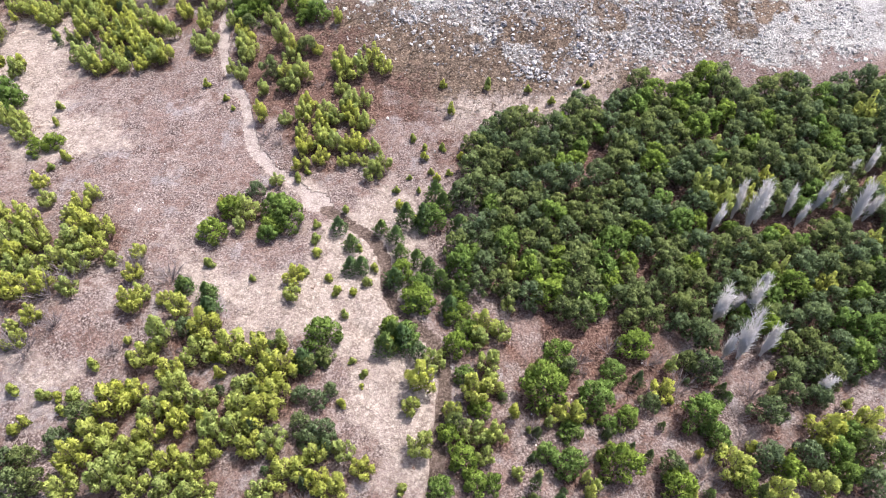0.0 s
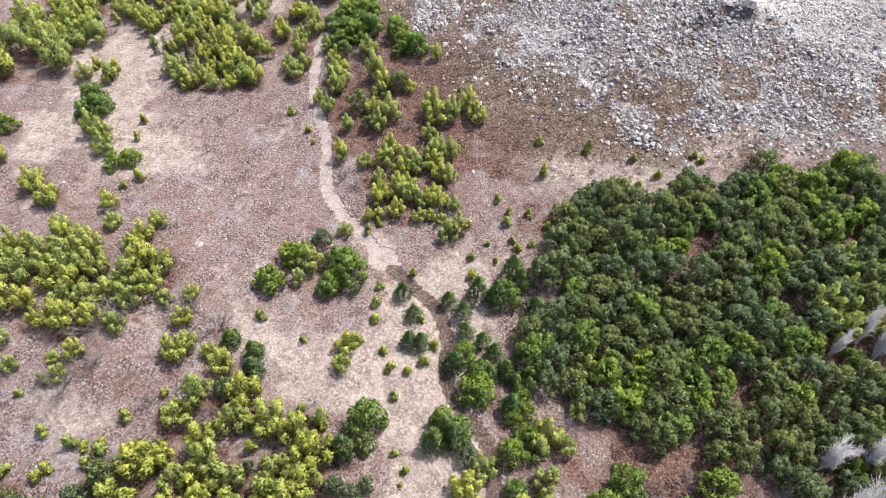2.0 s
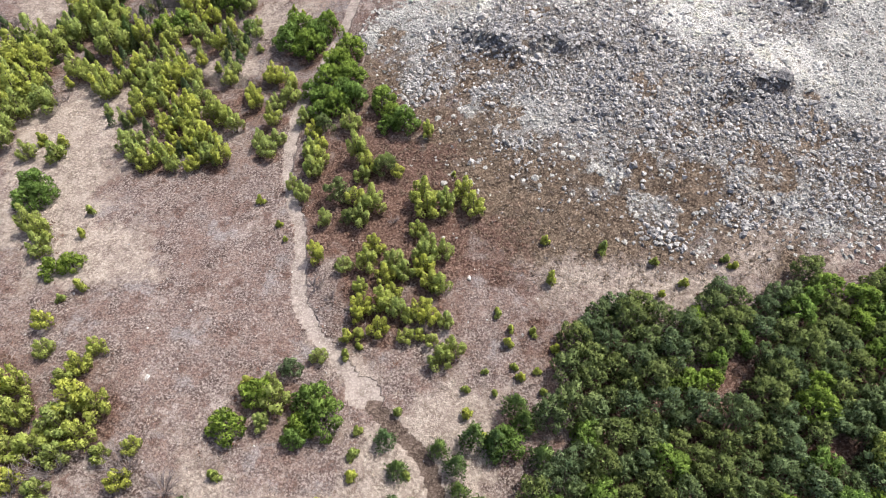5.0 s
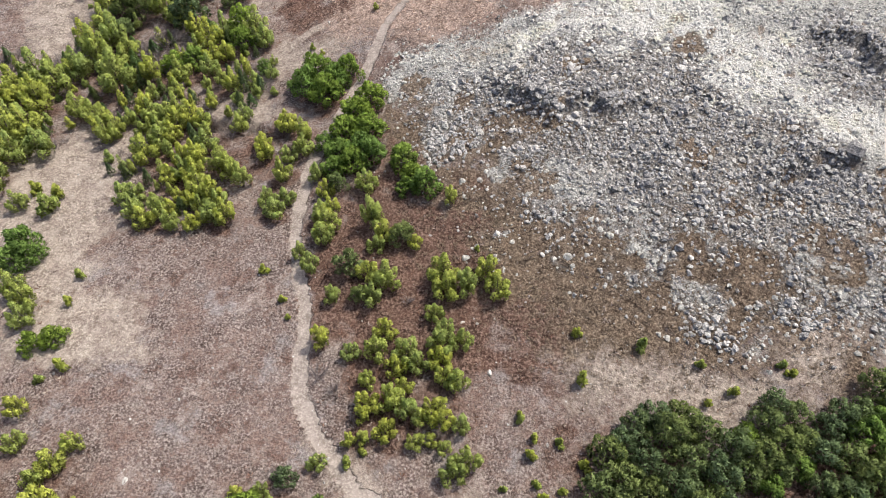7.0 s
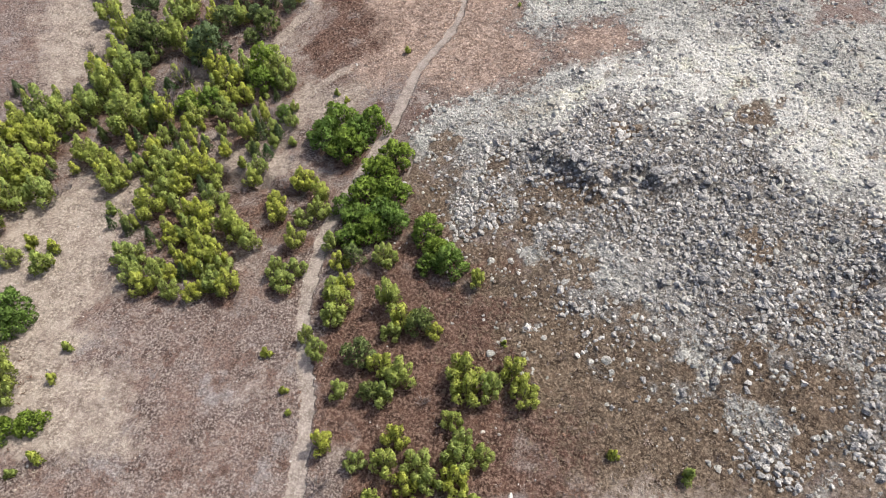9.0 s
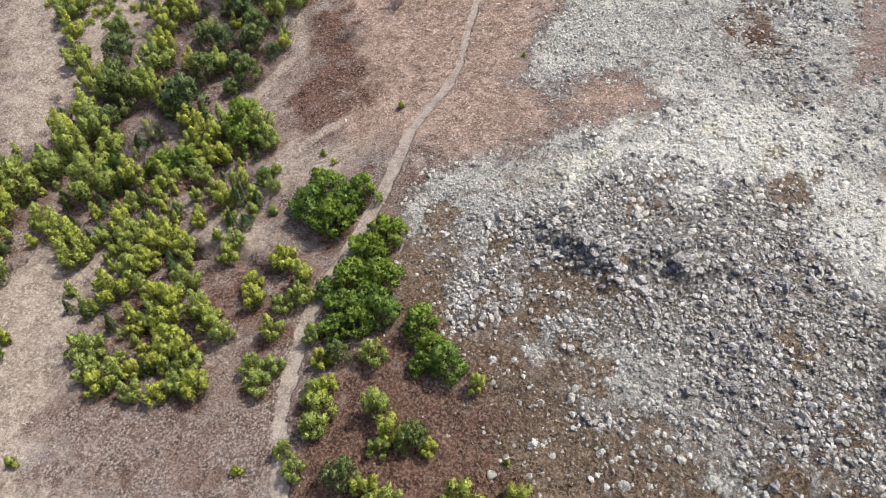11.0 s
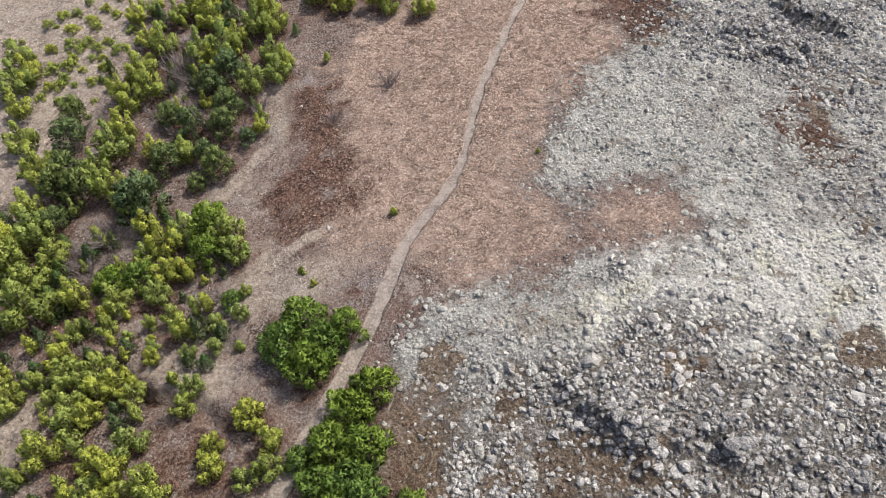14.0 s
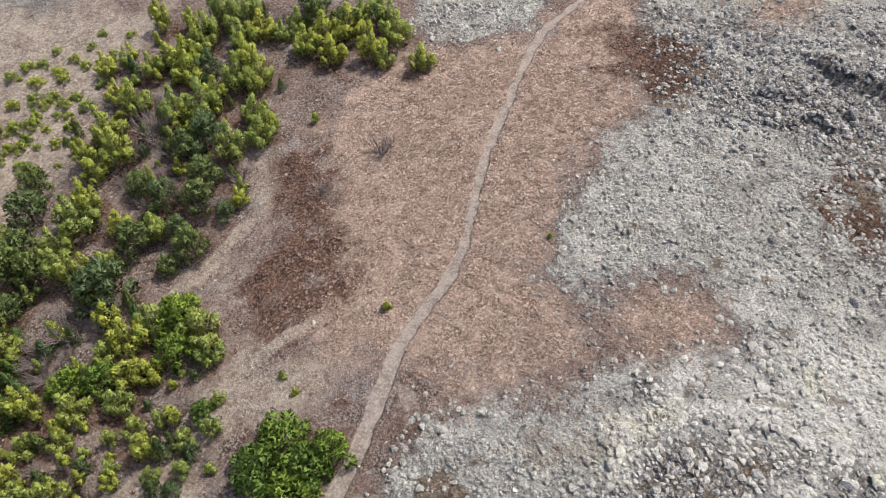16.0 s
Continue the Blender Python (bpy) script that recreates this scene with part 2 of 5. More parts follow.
# ---- the lie of the land ----
# Broad swells: heights of soft mounds on a lattice, over an even slope.
MOUNDS = [
    [0.19, 1.64, 2.00, -0.58, -0.70],
    [0.42, 1.22, 0.25, -2.32, -1.45],
    [0.02, -1.10, -1.39, -0.53, -0.74],
    [-0.96, -2.75, 0.86, 3.76, 0.20],
    [0.71, -0.11, -0.14, 1.20, -0.14],
    [0.98, 0.81, -0.85, -0.35, -0.04],
]
# Rock steps that face down the slope: middle x, y, half length, height, turn in degrees.
LEDGES = [(-10, 96.9, 4.2, 1.4, -8), (-6.5, 95.2, 3.4, 1.1, 6), (0.4, 96.4, 5, 1.1, 6), (22, 92.6, 4.5, 1.8, 28), (19, 89.9, 3, 0.96, 20), (26, 108.4, 5, 2.04, -30), (3.6, 145.5, 4.5, 2.04, -35),
          (0.6, 138.9, 4, 1.08, 15), (-2.4, 141.4, 3, 0.96, -10)]


def lattice(ix, iy, seed):
    h = (ix * 374761393 + iy * 668265263 + seed * 974634777) & 0xFFFFFFFF
    h = ((h ^ (h >> 13)) * 1274126177) & 0xFFFFFFFF
    return ((h ^ (h >> 16)) & 0xFFFF) / 65535.0


def ripple(x, y, size, seed):
    """Smooth random values from 0 to 1 with bumps of about that size."""
    u, v = np.asarray(x, float) / size + 1000.0, np.asarray(y, float) / size + 1000.0
    iu, iv = np.floor(u).astype(np.int64), np.floor(v).astype(np.int64)
    fu, fv = u - iu, v - iv
    fu, fv = fu * fu * (3 - 2 * fu), fv * fv * (3 - 2 * fv)
    a, b = lattice(iu, iv, seed), lattice(iu + 1, iv, seed)
    c, d = lattice(iu, iv + 1, seed), lattice(iu + 1, iv + 1, seed)
    return (a + (b - a) * fu) * (1 - fv) + (c + (d - c) * fu) * fv


def land(x, y):
    """The ground's height without its fine relief."""
    x, y = np.asarray(x, float), np.asarray(y, float)
    rise = 600.0 * np.tanh((y - 90.0) / 600.0)
    side = 600.0 * np.tanh(x / 600.0)
    z = 8.29 - 0.41 * side / 60.0 + 9.1 * rise / 60.0
    for j, row in enumerate(MOUNDS):
        for i, w in enumerate(row):
            z = z + w * np.exp(-((x + 85.0 - 32.5 * i) ** 2 + (y - 20.0 - 28.0 * j) ** 2) / (2 * 26.0 ** 2))
    for lx, ly, half, high, turn in LEDGES:
        c, s = math.cos(radians(turn)), math.sin(radians(turn))
        u, v = (x - lx) * c + (y - ly) * s, -(x - lx) * s + (y - ly) * c
        v = v + 3.0 * (ripple(x, y, 2.0, 31) - 0.5) + 1.2 * (ripple(x, y, 0.8, 32) - 0.5)
        z = z + high * np.exp(-(u / half) ** 4) * (1 / (1 + np.exp(-np.clip(v / 0.22, -40, 40)))) * np.exp(-np.maximum(v, 0) / 4.5)
    return z


def spot(x, y, sink=0.05):
    return float(land(x, y)) - sink

# ---- what grows and lies where ----
# Trees and shrubs: x, y, crown width. Covers: outlines on the plan.
OLIVE_PINES_A = [(-30.9, 18.9, 2.6), (-30.8, 21.5, 2.7), (-30.0, 23.4, 2.7), (-28.3, 22.1, 2.4), (-28.1, 19.8, 2.6), (-26.9, 22.8, 2), (-26.8, 20.7, 2.6), (-25.3, 19.4, 2.3), (-25.0, 23.7, 2.4), (-25.0, 21.9, 2.2), (-23.0, 21.4, 2.6), (-22.6, 19.3, 2.5), (-21.1, 21.0, 2.4), (-20.1, 22.5, 2), (-19.8, 19.2, 2.1), (-16.8, 23.1, 2.4), (-15.3, 19.3, 2.1), (-15.0, 23.7, 2.5), (-13.6, 20.8, 2.7), (-12.3, 21.4, 2.2), (-11.1, 22.9, 2.2), (-10.8, 20.6, 2.2), (-9.3, 19.7, 2.5), (-8.7, 23.1, 2), (-7.1, 21.7, 2.1), (-2.0, 24.0, 2.4), (3.8, 23.4, 1.7), (6.7, 22.1, 1.3), (9.4, 24.1, 1.9), (21.0, 22.9, 2.3), (26.8, 23.3, 3.3), (27.6, 22.0, 2.3)]
OLIVE_PINES_B = [(30.2, 23.9, 2.8), (30.3, 20.9, 2.7), (32.1, 22.9, 2.6), (33.9, 24.1, 2.6), (34.1, 21.4, 2.7), (37.1, 22.5, 2.3), (38.6, 21.4, 2.7), (-46.8, 34.5, 1.8), (-44.3, 32.5, 1.5), (-40.8, 33.8, 1.3), (-39.6, 32.4, 1.8), (-39.2, 34.8, 1.8), (-29.1, 26.4, 3.2), (-27.6, 30.9, 2.6), (-27.3, 27.1, 2.5), (-26.3, 33.0, 2.7), (-25.8, 26.0, 2.2), (-24.9, 29.3, 2.6), (-24.1, 25.8, 2.2), (-23.8, 27.7, 2.8), (-22.9, 34.0, 3), (-22.9, 31.4, 2.6), (-22.9, 24.8, 2.2), (-21.4, 26.8, 2.8), (-20.1, 32.1, 3.4), (-20.1, 24.3, 2.7), (-18.3, 26.4, 2.8), (-18.1, 28.1, 2.6), (-18.1, 24.2, 2.7), (-17.5, 31.7, 2.7), (-16.4, 29.6, 2.6), (-16.2, 26.0, 3.1)]
OLIVE_PINES_C = [(-15.1, 27.7, 2.6), (-14.9, 30.5, 2.9), (-5.3, 34.0, 1.6), (-3.1, 27.7, 1.8), (-2.1, 30.0, 2.9), (-1.0, 32.4, 2.3), (0.8, 27.6, 1.9), (2.9, 25.3, 2.3), (3.0, 29.5, 2.9), (3.7, 35.1, 2.1), (4.6, 32.7, 2.3), (4.7, 30.4, 2.2), (4.8, 25.4, 2.3), (5.9, 35.9, 1.9), (10.8, 27.9, 1.9), (12.0, 26.2, 2), (12.5, 32.4, 2), (12.5, 27.6, 2.3), (15.9, 27.0, 1.8), (20.2, 29.2, 1.8), (21.5, 30.5, 2.5), (26.1, 26.1, 2.4), (31.3, 28.3, 2.7), (36.2, 26.5, 3.3), (36.7, 24.4, 2.8), (39.9, 24.4, 2.8), (40.4, 27.2, 2.7), (-52.0, 43.1, 3), (-50.3, 44.3, 2.7), (-50.3, 41.3, 2.6), (-48.7, 38.3, 2.8), (-48.2, 41.9, 2.9)]
OLIVE_PINES_D = [(-47.3, 44.1, 2.7), (-46.7, 46.3, 2.7), (-46.1, 38.4, 2.2), (-45.5, 41.5, 2.6), (-45.4, 44.6, 2.5), (-44.2, 43.1, 2.9), (-44.1, 36.9, 1.8), (-43.2, 45.7, 2.7), (-43.0, 41.6, 2.3), (-42.5, 39.6, 2.8), (-41.5, 43.4, 2.6), (-41.7, 37.6, 2.8), (-41.0, 40.5, 2.2), (-40.0, 47.4, 1.8), (-39.3, 38.2, 2.2), (-38.9, 41.1, 2.9), (-38.0, 43.3, 2.9), (-37.6, 45.6, 3), (-37.0, 41.0, 2.2), (-36.9, 38.1, 1.9), (-36.0, 45.5, 2.7), (-35.9, 42.8, 2.6), (-33.8, 41.8, 1.6), (-31.6, 43.0, 1.6), (-31.2, 40.1, 1.9), (-30.4, 36.5, 2.5), (-29.8, 37.7, 1.9), (-27.5, 37.4, 1.6), (-25.6, 36.3, 2.2), (-22.1, 47.2, 1.7), (-15.4, 41.0, 2.2), (-15.4, 38.9, 1.8)]
OLIVE_PINES_E = [(4.2, 36.7, 2.7), (7.0, 39.6, 1.7), (7.5, 43.8, 2.1), (-61.5, 56.3, 2.5), (-54.7, 53.2, 2.7), (-51.9, 51.4, 2.6), (-47.7, 47.6, 2.2), (-45.1, 52.3, 1.9), (-43.3, 49.7, 1.8), (-39.3, 48.6, 2.3), (-38.7, 50.8, 1.8), (-24.5, 50.5, 1.2), (-22.8, 51.1, 1.3), (-21.7, 49.2, 2.8), (-19.2, 54.3, 1.6), (-17.4, 56.7, 1.3), (-16.9, 59.1, 1.6), (-16.3, 57.2, 1.3), (-14.6, 58.1, 2.1), (-11.9, 58.0, 1.6), (-10.8, 58.5, 1.3), (-9.5, 58.1, 1.3), (-8.3, 56.3, 2.2), (-7.1, 57.5, 2.1), (-53.2, 62.8, 2.5), (-51.1, 62.0, 2.4), (-50.2, 60.3, 2.3), (-23.3, 69.4, 1.8), (-22.6, 64.8, 2), (-19.7, 64.3, 1.8), (-19.3, 70.1, 2.1), (-17.4, 62.0, 1.7)]
OLIVE_PINES_F = [(-17.2, 67.1, 2.1), (-17.2, 65.0, 2.3), (-16.7, 60.1, 2.1), (-15.3, 63.8, 2), (-14.9, 60.7, 2.5), (-14.7, 65.5, 2.6), (-14.1, 62.5, 1.7), (-13.4, 64.7, 2), (-13.2, 69.8, 1.8), (-13.2, 60.1, 2.2), (-12.1, 60.1, 1.6), (-11.9, 68.6, 1.8), (-11.9, 67.0, 2.4), (-11.8, 65.6, 2.2), (-11.0, 61.2, 2.1), (-10.7, 64.1, 2.2), (-10.2, 67.5, 2), (-10.2, 60.2, 2), (-9.5, 63.6, 2.1), (-8.5, 60.3, 1.7), (-72.3, 80.9, 4.2), (-72.0, 75.5, 4.5), (-70.4, 71.2, 3.5), (-67.8, 76.4, 4.5), (-66.4, 81.2, 4.2), (-64.7, 79.1, 3.4), (-64.2, 74.5, 4), (-62.2, 80.9, 3), (-59.9, 72.8, 2), (-50.3, 82.7, 2.9), (-49.6, 76.6, 2.4), (-48.3, 77.1, 2.2)]
OLIVE_PINES_G = [(-47.3, 75.0, 2.3), (-46.3, 80.3, 2.2), (-45.9, 77.1, 1.1), (-45.8, 73.9, 2.3), (-45.0, 81.3, 2.2), (-44.7, 75.3, 2.3), (-43.9, 76.1, 1.8), (-43.9, 78.0, 1.6), (-43.2, 80.9, 2.7), (-42.7, 74.2, 2), (-42.0, 77.3, 1.8), (-41.6, 78.9, 2.8), (-40.9, 77.2, 1.8), (-40.6, 74.5, 1.8), (-40.3, 75.5, 1.5), (-40.3, 79.2, 2.1), (-39.8, 82.3, 2.4), (-39.2, 78.0, 2.3), (-38.8, 75.9, 2.3), (-37.9, 81.5, 2.1), (-37.6, 76.2, 2.4), (-34.0, 79.3, 2), (-33.7, 82.9, 2.1), (-32.5, 77.9, 2.2), (-32.1, 79.9, 2), (-28.1, 81.5, 2), (-28.1, 73.5, 1.6), (-27.5, 78.6, 2), (-26.6, 79.3, 2), (-26.5, 77.3, 2.8), (-26.5, 72.2, 1.9), (-26.4, 75.7, 2.3)]
OLIVE_PINES_H = [(-23.9, 83.0, 2.4), (-21.8, 78.5, 2.6), (-20.7, 75.9, 1.9), (-20.6, 72.7, 2.2), (-20.2, 77.3, 2.3), (-18.7, 71.9, 2.8), (-16.9, 76.9, 1.6), (-14.5, 82.7, 1.7), (-13.3, 73.9, 2.9), (-12.7, 72.3, 2.7), (-10.6, 73.1, 2.4), (-9.1, 74.9, 2.4), (-7.9, 73.4, 2.4), (-70.9, 86.7, 3.2), (-70.5, 88.5, 3.9), (-70.0, 91.8, 3.9), (-67.8, 83.4, 3.5), (-67.4, 94.8, 2.3), (-67.2, 91.2, 3.9), (-67.0, 87.2, 3.6), (-65.1, 82.7, 3.5), (-65.1, 93.8, 3), (-61.9, 87.7, 2.8), (-59.7, 87.2, 2.5), (-59.8, 93.1, 4.1), (-57.9, 86.8, 2.2), (-56.2, 84.4, 2.4), (-56.1, 85.8, 2.4), (-55.1, 87.5, 1.8), (-54.9, 92.6, 2.1), (-54.5, 90.1, 2.5), (-53.1, 86.5, 1.8)]
OLIVE_PINES_I = [(-52.7, 88.9, 2.7), (-52.5, 93.9, 1.9), (-50.7, 86.8, 2.3), (-50.3, 90.0, 2.7), (-49.8, 85.2, 2.6), (-49.3, 88.3, 2.7), (-49.0, 86.5, 2.1), (-47.8, 89.4, 2.7), (-47.4, 93.3, 1.3), (-46.9, 92.6, 1.5), (-46.2, 89.1, 2.1), (-46.0, 83.2, 2.3), (-44.2, 83.1, 2.5), (-44.1, 85.5, 2.6), (-44.1, 93.8, 1.4), (-41.9, 89.4, 2.1), (-41.9, 91.1, 1.9), (-41.9, 94.9, 1.5), (-41.2, 82.9, 2.7), (-37.9, 87.0, 2.2), (-36.8, 90.7, 1.8), (-36.7, 85.6, 2.1), (-35.6, 90.0, 2.6), (-34.0, 85.6, 1.9), (-33.2, 88.5, 2.2), (-32.6, 86.7, 2.2), (-29.8, 83.4, 1.8), (-68.7, 106.5, 3.6), (-67.2, 98.4, 3.1), (-66.9, 102.1, 3.1), (-64.5, 96.8, 3.5), (-63.9, 99.7, 3.4)]
OLIVE_PINES_J = [(-61.6, 95.5, 3.3), (-61.4, 98.7, 2.8), (-60.8, 106.7, 3), (-58.2, 105.9, 2.8), (-56.3, 95.2, 2.6), (-54.3, 103.9, 2.7), (-52.9, 101.3, 2.3), (-52.7, 96.2, 2.6), (-51.6, 102.9, 3), (-50.6, 104.6, 3), (-50.3, 100.4, 2.6), (-49.5, 97.9, 2.3), (-48.8, 95.2, 1.4), (-48.8, 101.0, 2.1), (-47.3, 96.5, 1.9), (-45.9, 104.8, 3.3), (-45.3, 95.3, 2.2), (-44.4, 103.5, 2.6), (-43.0, 96.9, 1.8), (-42.0, 100.6, 1.2), (-41.2, 98.3, 1.5), (-80.2, 119.1, 2.8), (-78.0, 115.7, 3.5), (-77.8, 117.4, 3), (-75.8, 112.7, 2.7), (-72.9, 109.2, 3.1), (-66.2, 118.1, 2.3), (-64.7, 116.8, 2.3), (-63.0, 108.6, 2.9), (-62.8, 111.5, 3.7), (-62.7, 113.6, 2.8), (-58.6, 112.6, 2.4)]
OLIVE_PINES_K = [(-58.1, 108.6, 2.5), (-55.2, 112.8, 2.5), (-49.3, 118.1, 1.8), (-70.6, 128.8, 2.4), (-69.1, 130.1, 1.8), (-67.5, 126.0, 2.2), (-65.6, 121.3, 3.3), (-65.8, 130.2, 2.4), (-64.8, 125.2, 3.2), (-63.1, 119.4, 3.1), (-61.3, 130.3, 3.3), (-60.2, 125.5, 3.1), (-58.7, 124.9, 2.6), (-57.8, 126.8, 3.5), (-57.8, 129.3, 2.4), (-56.8, 119.9, 1.6), (-55.9, 131.0, 3.1), (-52.2, 122.9, 3), (-52.1, 127.4, 3.1), (-50.6, 126.8, 2.3), (-50.4, 125.2, 2.7), (-67.9, 136.2, 2.5), (-64.8, 137.2, 2.2), (-64.5, 131.7, 2.7), (-63.0, 132.2, 3.1), (-62.4, 134.2, 2.8), (-61.9, 136.0, 2.8), (-61.0, 138.4, 3.4), (-59.0, 140.1, 3.2), (-57.9, 136.3, 2.8), (-56.6, 138.1, 3.2), (-55.7, 133.4, 3.1)]
OLIVE_PINES_L = [(-54.2, 138.5, 2.1), (-53.7, 131.8, 2.7), (-52.9, 140.4, 2.5), (-50.9, 137.3, 2.8), (-49.6, 139.0, 3.3), (-47.6, 136.9, 2.9), (-46.9, 140.6, 3.4), (-46.5, 142.8, 2.8), (-44.0, 143.3, 3.2), (-43.4, 138.3, 2.9), (-41.8, 141.2, 3.1), (-41.8, 137.7, 1.9), (-38.0, 138.5, 2.7)]
OLIVE_PINES = OLIVE_PINES_A + OLIVE_PINES_B + OLIVE_PINES_C + OLIVE_PINES_D + OLIVE_PINES_E + OLIVE_PINES_F + OLIVE_PINES_G + OLIVE_PINES_H + OLIVE_PINES_I + OLIVE_PINES_J + OLIVE_PINES_K + OLIVE_PINES_L
GREEN_TREES_A = [(-0.2, 20.4, 2.2), (1.8, 22.8, 2.7), (2.8, 21.1, 2.2), (4.3, 21.1, 1.7), (11.5, 23.0, 2.8), (16.2, 23.1, 3.5), (21.1, 21.0, 3.2), (-11.8, 34.3, 3.2), (-5.4, 36.0, 2), (-3.7, 35.2, 2.7), (0.6, 25.2, 2.1), (1.4, 34.1, 2.5), (2.0, 31.5, 1.8), (2.5, 36.3, 2.2), (3.5, 28.0, 2), (9.6, 30.3, 4.1), (11.7, 34.0, 3), (14.8, 29.3, 3.5), (17.0, 32.5, 2.4), (17.6, 27.7, 2.2), (19.8, 35.3, 3.2), (24.9, 28.2, 3.5), (38.5, 26.2, 2.7), (42.4, 34.2, 3.2), (-24.8, 46.2, 2.8), (-18.9, 46.5, 2), (-18.8, 47.7, 2.3), (-4.4, 42.7, 2.3), (-2.8, 39.4, 3.1), (-2.6, 41.5, 2.1), (0.9, 37.8, 1.7), (1.5, 40.2, 1.7)]
GREEN_TREES_B = [(2.2, 38.7, 1.6), (19.1, 47.1, 4.1), (31.8, 39.2, 2.4), (35.3, 41.2, 3.1), (37.9, 42.1, 3.4), (-47.8, 58.1, 2.1), (-23.3, 49.5, 2.5), (-18.5, 49.9, 3), (-16.9, 48.4, 3.1), (-1.4, 49.8, 2.8), (-63.5, 61.6, 2.1), (-55.6, 66.0, 2.5), (-55.3, 68.0, 3.2), (-54.2, 66.8, 2.5), (-46.3, 59.1, 2.3), (-19.6, 83.3, 2), (-32.7, 95.0, 3.7), (-30.4, 88.1, 2.2), (-28.5, 89.6, 3.5), (-28.2, 86.7, 3), (-28.2, 84.5, 2.4), (-28.1, 92.5, 3.3), (-27.0, 94.5, 3.4), (-26.2, 85.5, 2.9), (-25.9, 87.7, 3.2), (-25.8, 90.1, 3.6), (-24.6, 86.7, 3), (-20.7, 86.6, 3.1), (-19.4, 84.8, 2.4), (-17.7, 83.6, 3), (-54.7, 97.8, 3), (-52.3, 99.2, 2.6)]
GREEN_TREES_C = [(-48.5, 105.9, 3.4), (-47.1, 102.9, 3), (-42.7, 99.3, 1.8), (-35.8, 96.4, 4), (-35.2, 98.7, 3.8), (-32.4, 97.4, 3.3), (-31.0, 99.0, 2.8)]
GREEN_TREES = GREEN_TREES_A + GREEN_TREES_B + GREEN_TREES_C
DARK_PINES_A = [(-38.7, 21.5, 2.6), (-38.1, 19.9, 2.2), (-36.6, 21.2, 2.3), (-35.0, 21.3, 2.1), (-35.0, 19.2, 2.6), (-33.5, 19.7, 2.1), (-32.8, 23.0, 1.9), (-11.9, 24.1, 2), (-10.2, 23.8, 1.8), (-31.1, 25.1, 2.2), (-24.5, 34.2, 1.8), (-13.2, 28.2, 1.7), (-13.0, 31.1, 2.1), (-12.8, 25.3, 1.8), (-11.6, 27.8, 1.7), (-11.3, 32.2, 1.8), (-10.8, 24.8, 2.2), (-10.5, 28.9, 1.4), (-2.4, 33.2, 1.8), (1.3, 26.3, 2), (25.1, 33.7, 2.2), (26.5, 32.9, 2.8), (26.9, 36.4, 3.7), (34.4, 30.7, 2.6), (35.1, 33.0, 2.6), (37.0, 30.0, 2.6), (38.0, 36.2, 2.3), (38.8, 31.9, 2.2), (40.5, 35.4, 2.7), (24.4, 42.7, 3.1), (25.1, 40.0, 2.7), (39.0, 38.5, 3.5)]
DARK_PINES_B = [(-21.2, 52.5, 1.8), (-20.8, 70.2, 1.8), (-26.9, 82.3, 1.9), (-22.9, 73.0, 2.6), (-18.5, 77.2, 2.7), (-65.4, 105.2, 3.2), (-63.8, 101.8, 3.1), (-63.5, 105.7, 3.2), (-55.9, 105.8, 4.7), (-69.3, 114.0, 3), (-68.0, 110.9, 3.3), (-66.0, 107.2, 3.6), (-59.4, 116.8, 2.8), (-56.5, 111.6, 3.2), (-56.0, 116.0, 2.8), (-53.3, 113.6, 2.3), (-53.2, 119.0, 3.1), (-52.7, 116.7, 2.9), (-52.4, 110.3, 2.1), (-50.8, 112.2, 3), (-49.9, 116.6, 1.8), (-56.7, 121.6, 3.2), (-55.4, 123.6, 3.4), (-59.8, 131.8, 2.3), (-51.3, 141.4, 2.8), (-48.6, 141.4, 2.5), (-52.4, 143.7, 2.9)]
DARK_PINES = DARK_PINES_A + DARK_PINES_B
YOUNG_FIRS_A = [(5.8, 29.4, 1.2), (-25.9, 39, 2.1), (-23.4, 38.4, 1.8), (-22.8, 36.4, 1.9), (-61.1, 96.4, 1.6)]
YOUNG_FIRS_B = [(-60.4, 97.9, 1.6), (-59.7, 96.7, 1.6), (-59.2, 95.1, 1.7), (-58.5, 96.5, 1.7), (-58.7, 100.2, 1.9), (-57.7, 95.4, 1.7)]
YOUNG_FIRS_C = [(-11.6, 48.0, 2.1), (-9.9, 45.7, 2.0), (-9.7, 42.7, 2.2), (-8.6, 42.9, 2.0), (-6.9, 48.3, 2.0), (-5.2, 47.2, 2.2), (-4.1, 49.7, 2.7), (-2.0, 49.5, 2.6), (-5.1, 41.5, 2.6), (-2.8, 44.4, 2.1), (-1.5, 43.5, 2.3), (-1.6, 41.5, 2.1), (-2.8, 39.0, 2.0), (-4.6, 45.1, 2.0), (0.9, 41.2, 2.1), (-5.0, 35.1, 2.7), (-5.7, 33.7, 2.7), (-3.8, 34.4, 2.6), (-13.0, 31.3, 2.6), (-26.0, 38.7, 2.1), (-23.4, 38.1, 2.1), (-23.0, 36.4, 2.4), (-0.9, 53.1, 2.6), (-0.1, 51.9, 2.7), (1.9, 49.5, 2.7), (2.2, 41.0, 2.0), (0.7, 38.5, 2.4), (-0.3, 42.1, 2.4)]
YOUNG_FIRS = YOUNG_FIRS_C + YOUNG_FIRS_A + YOUNG_FIRS_B
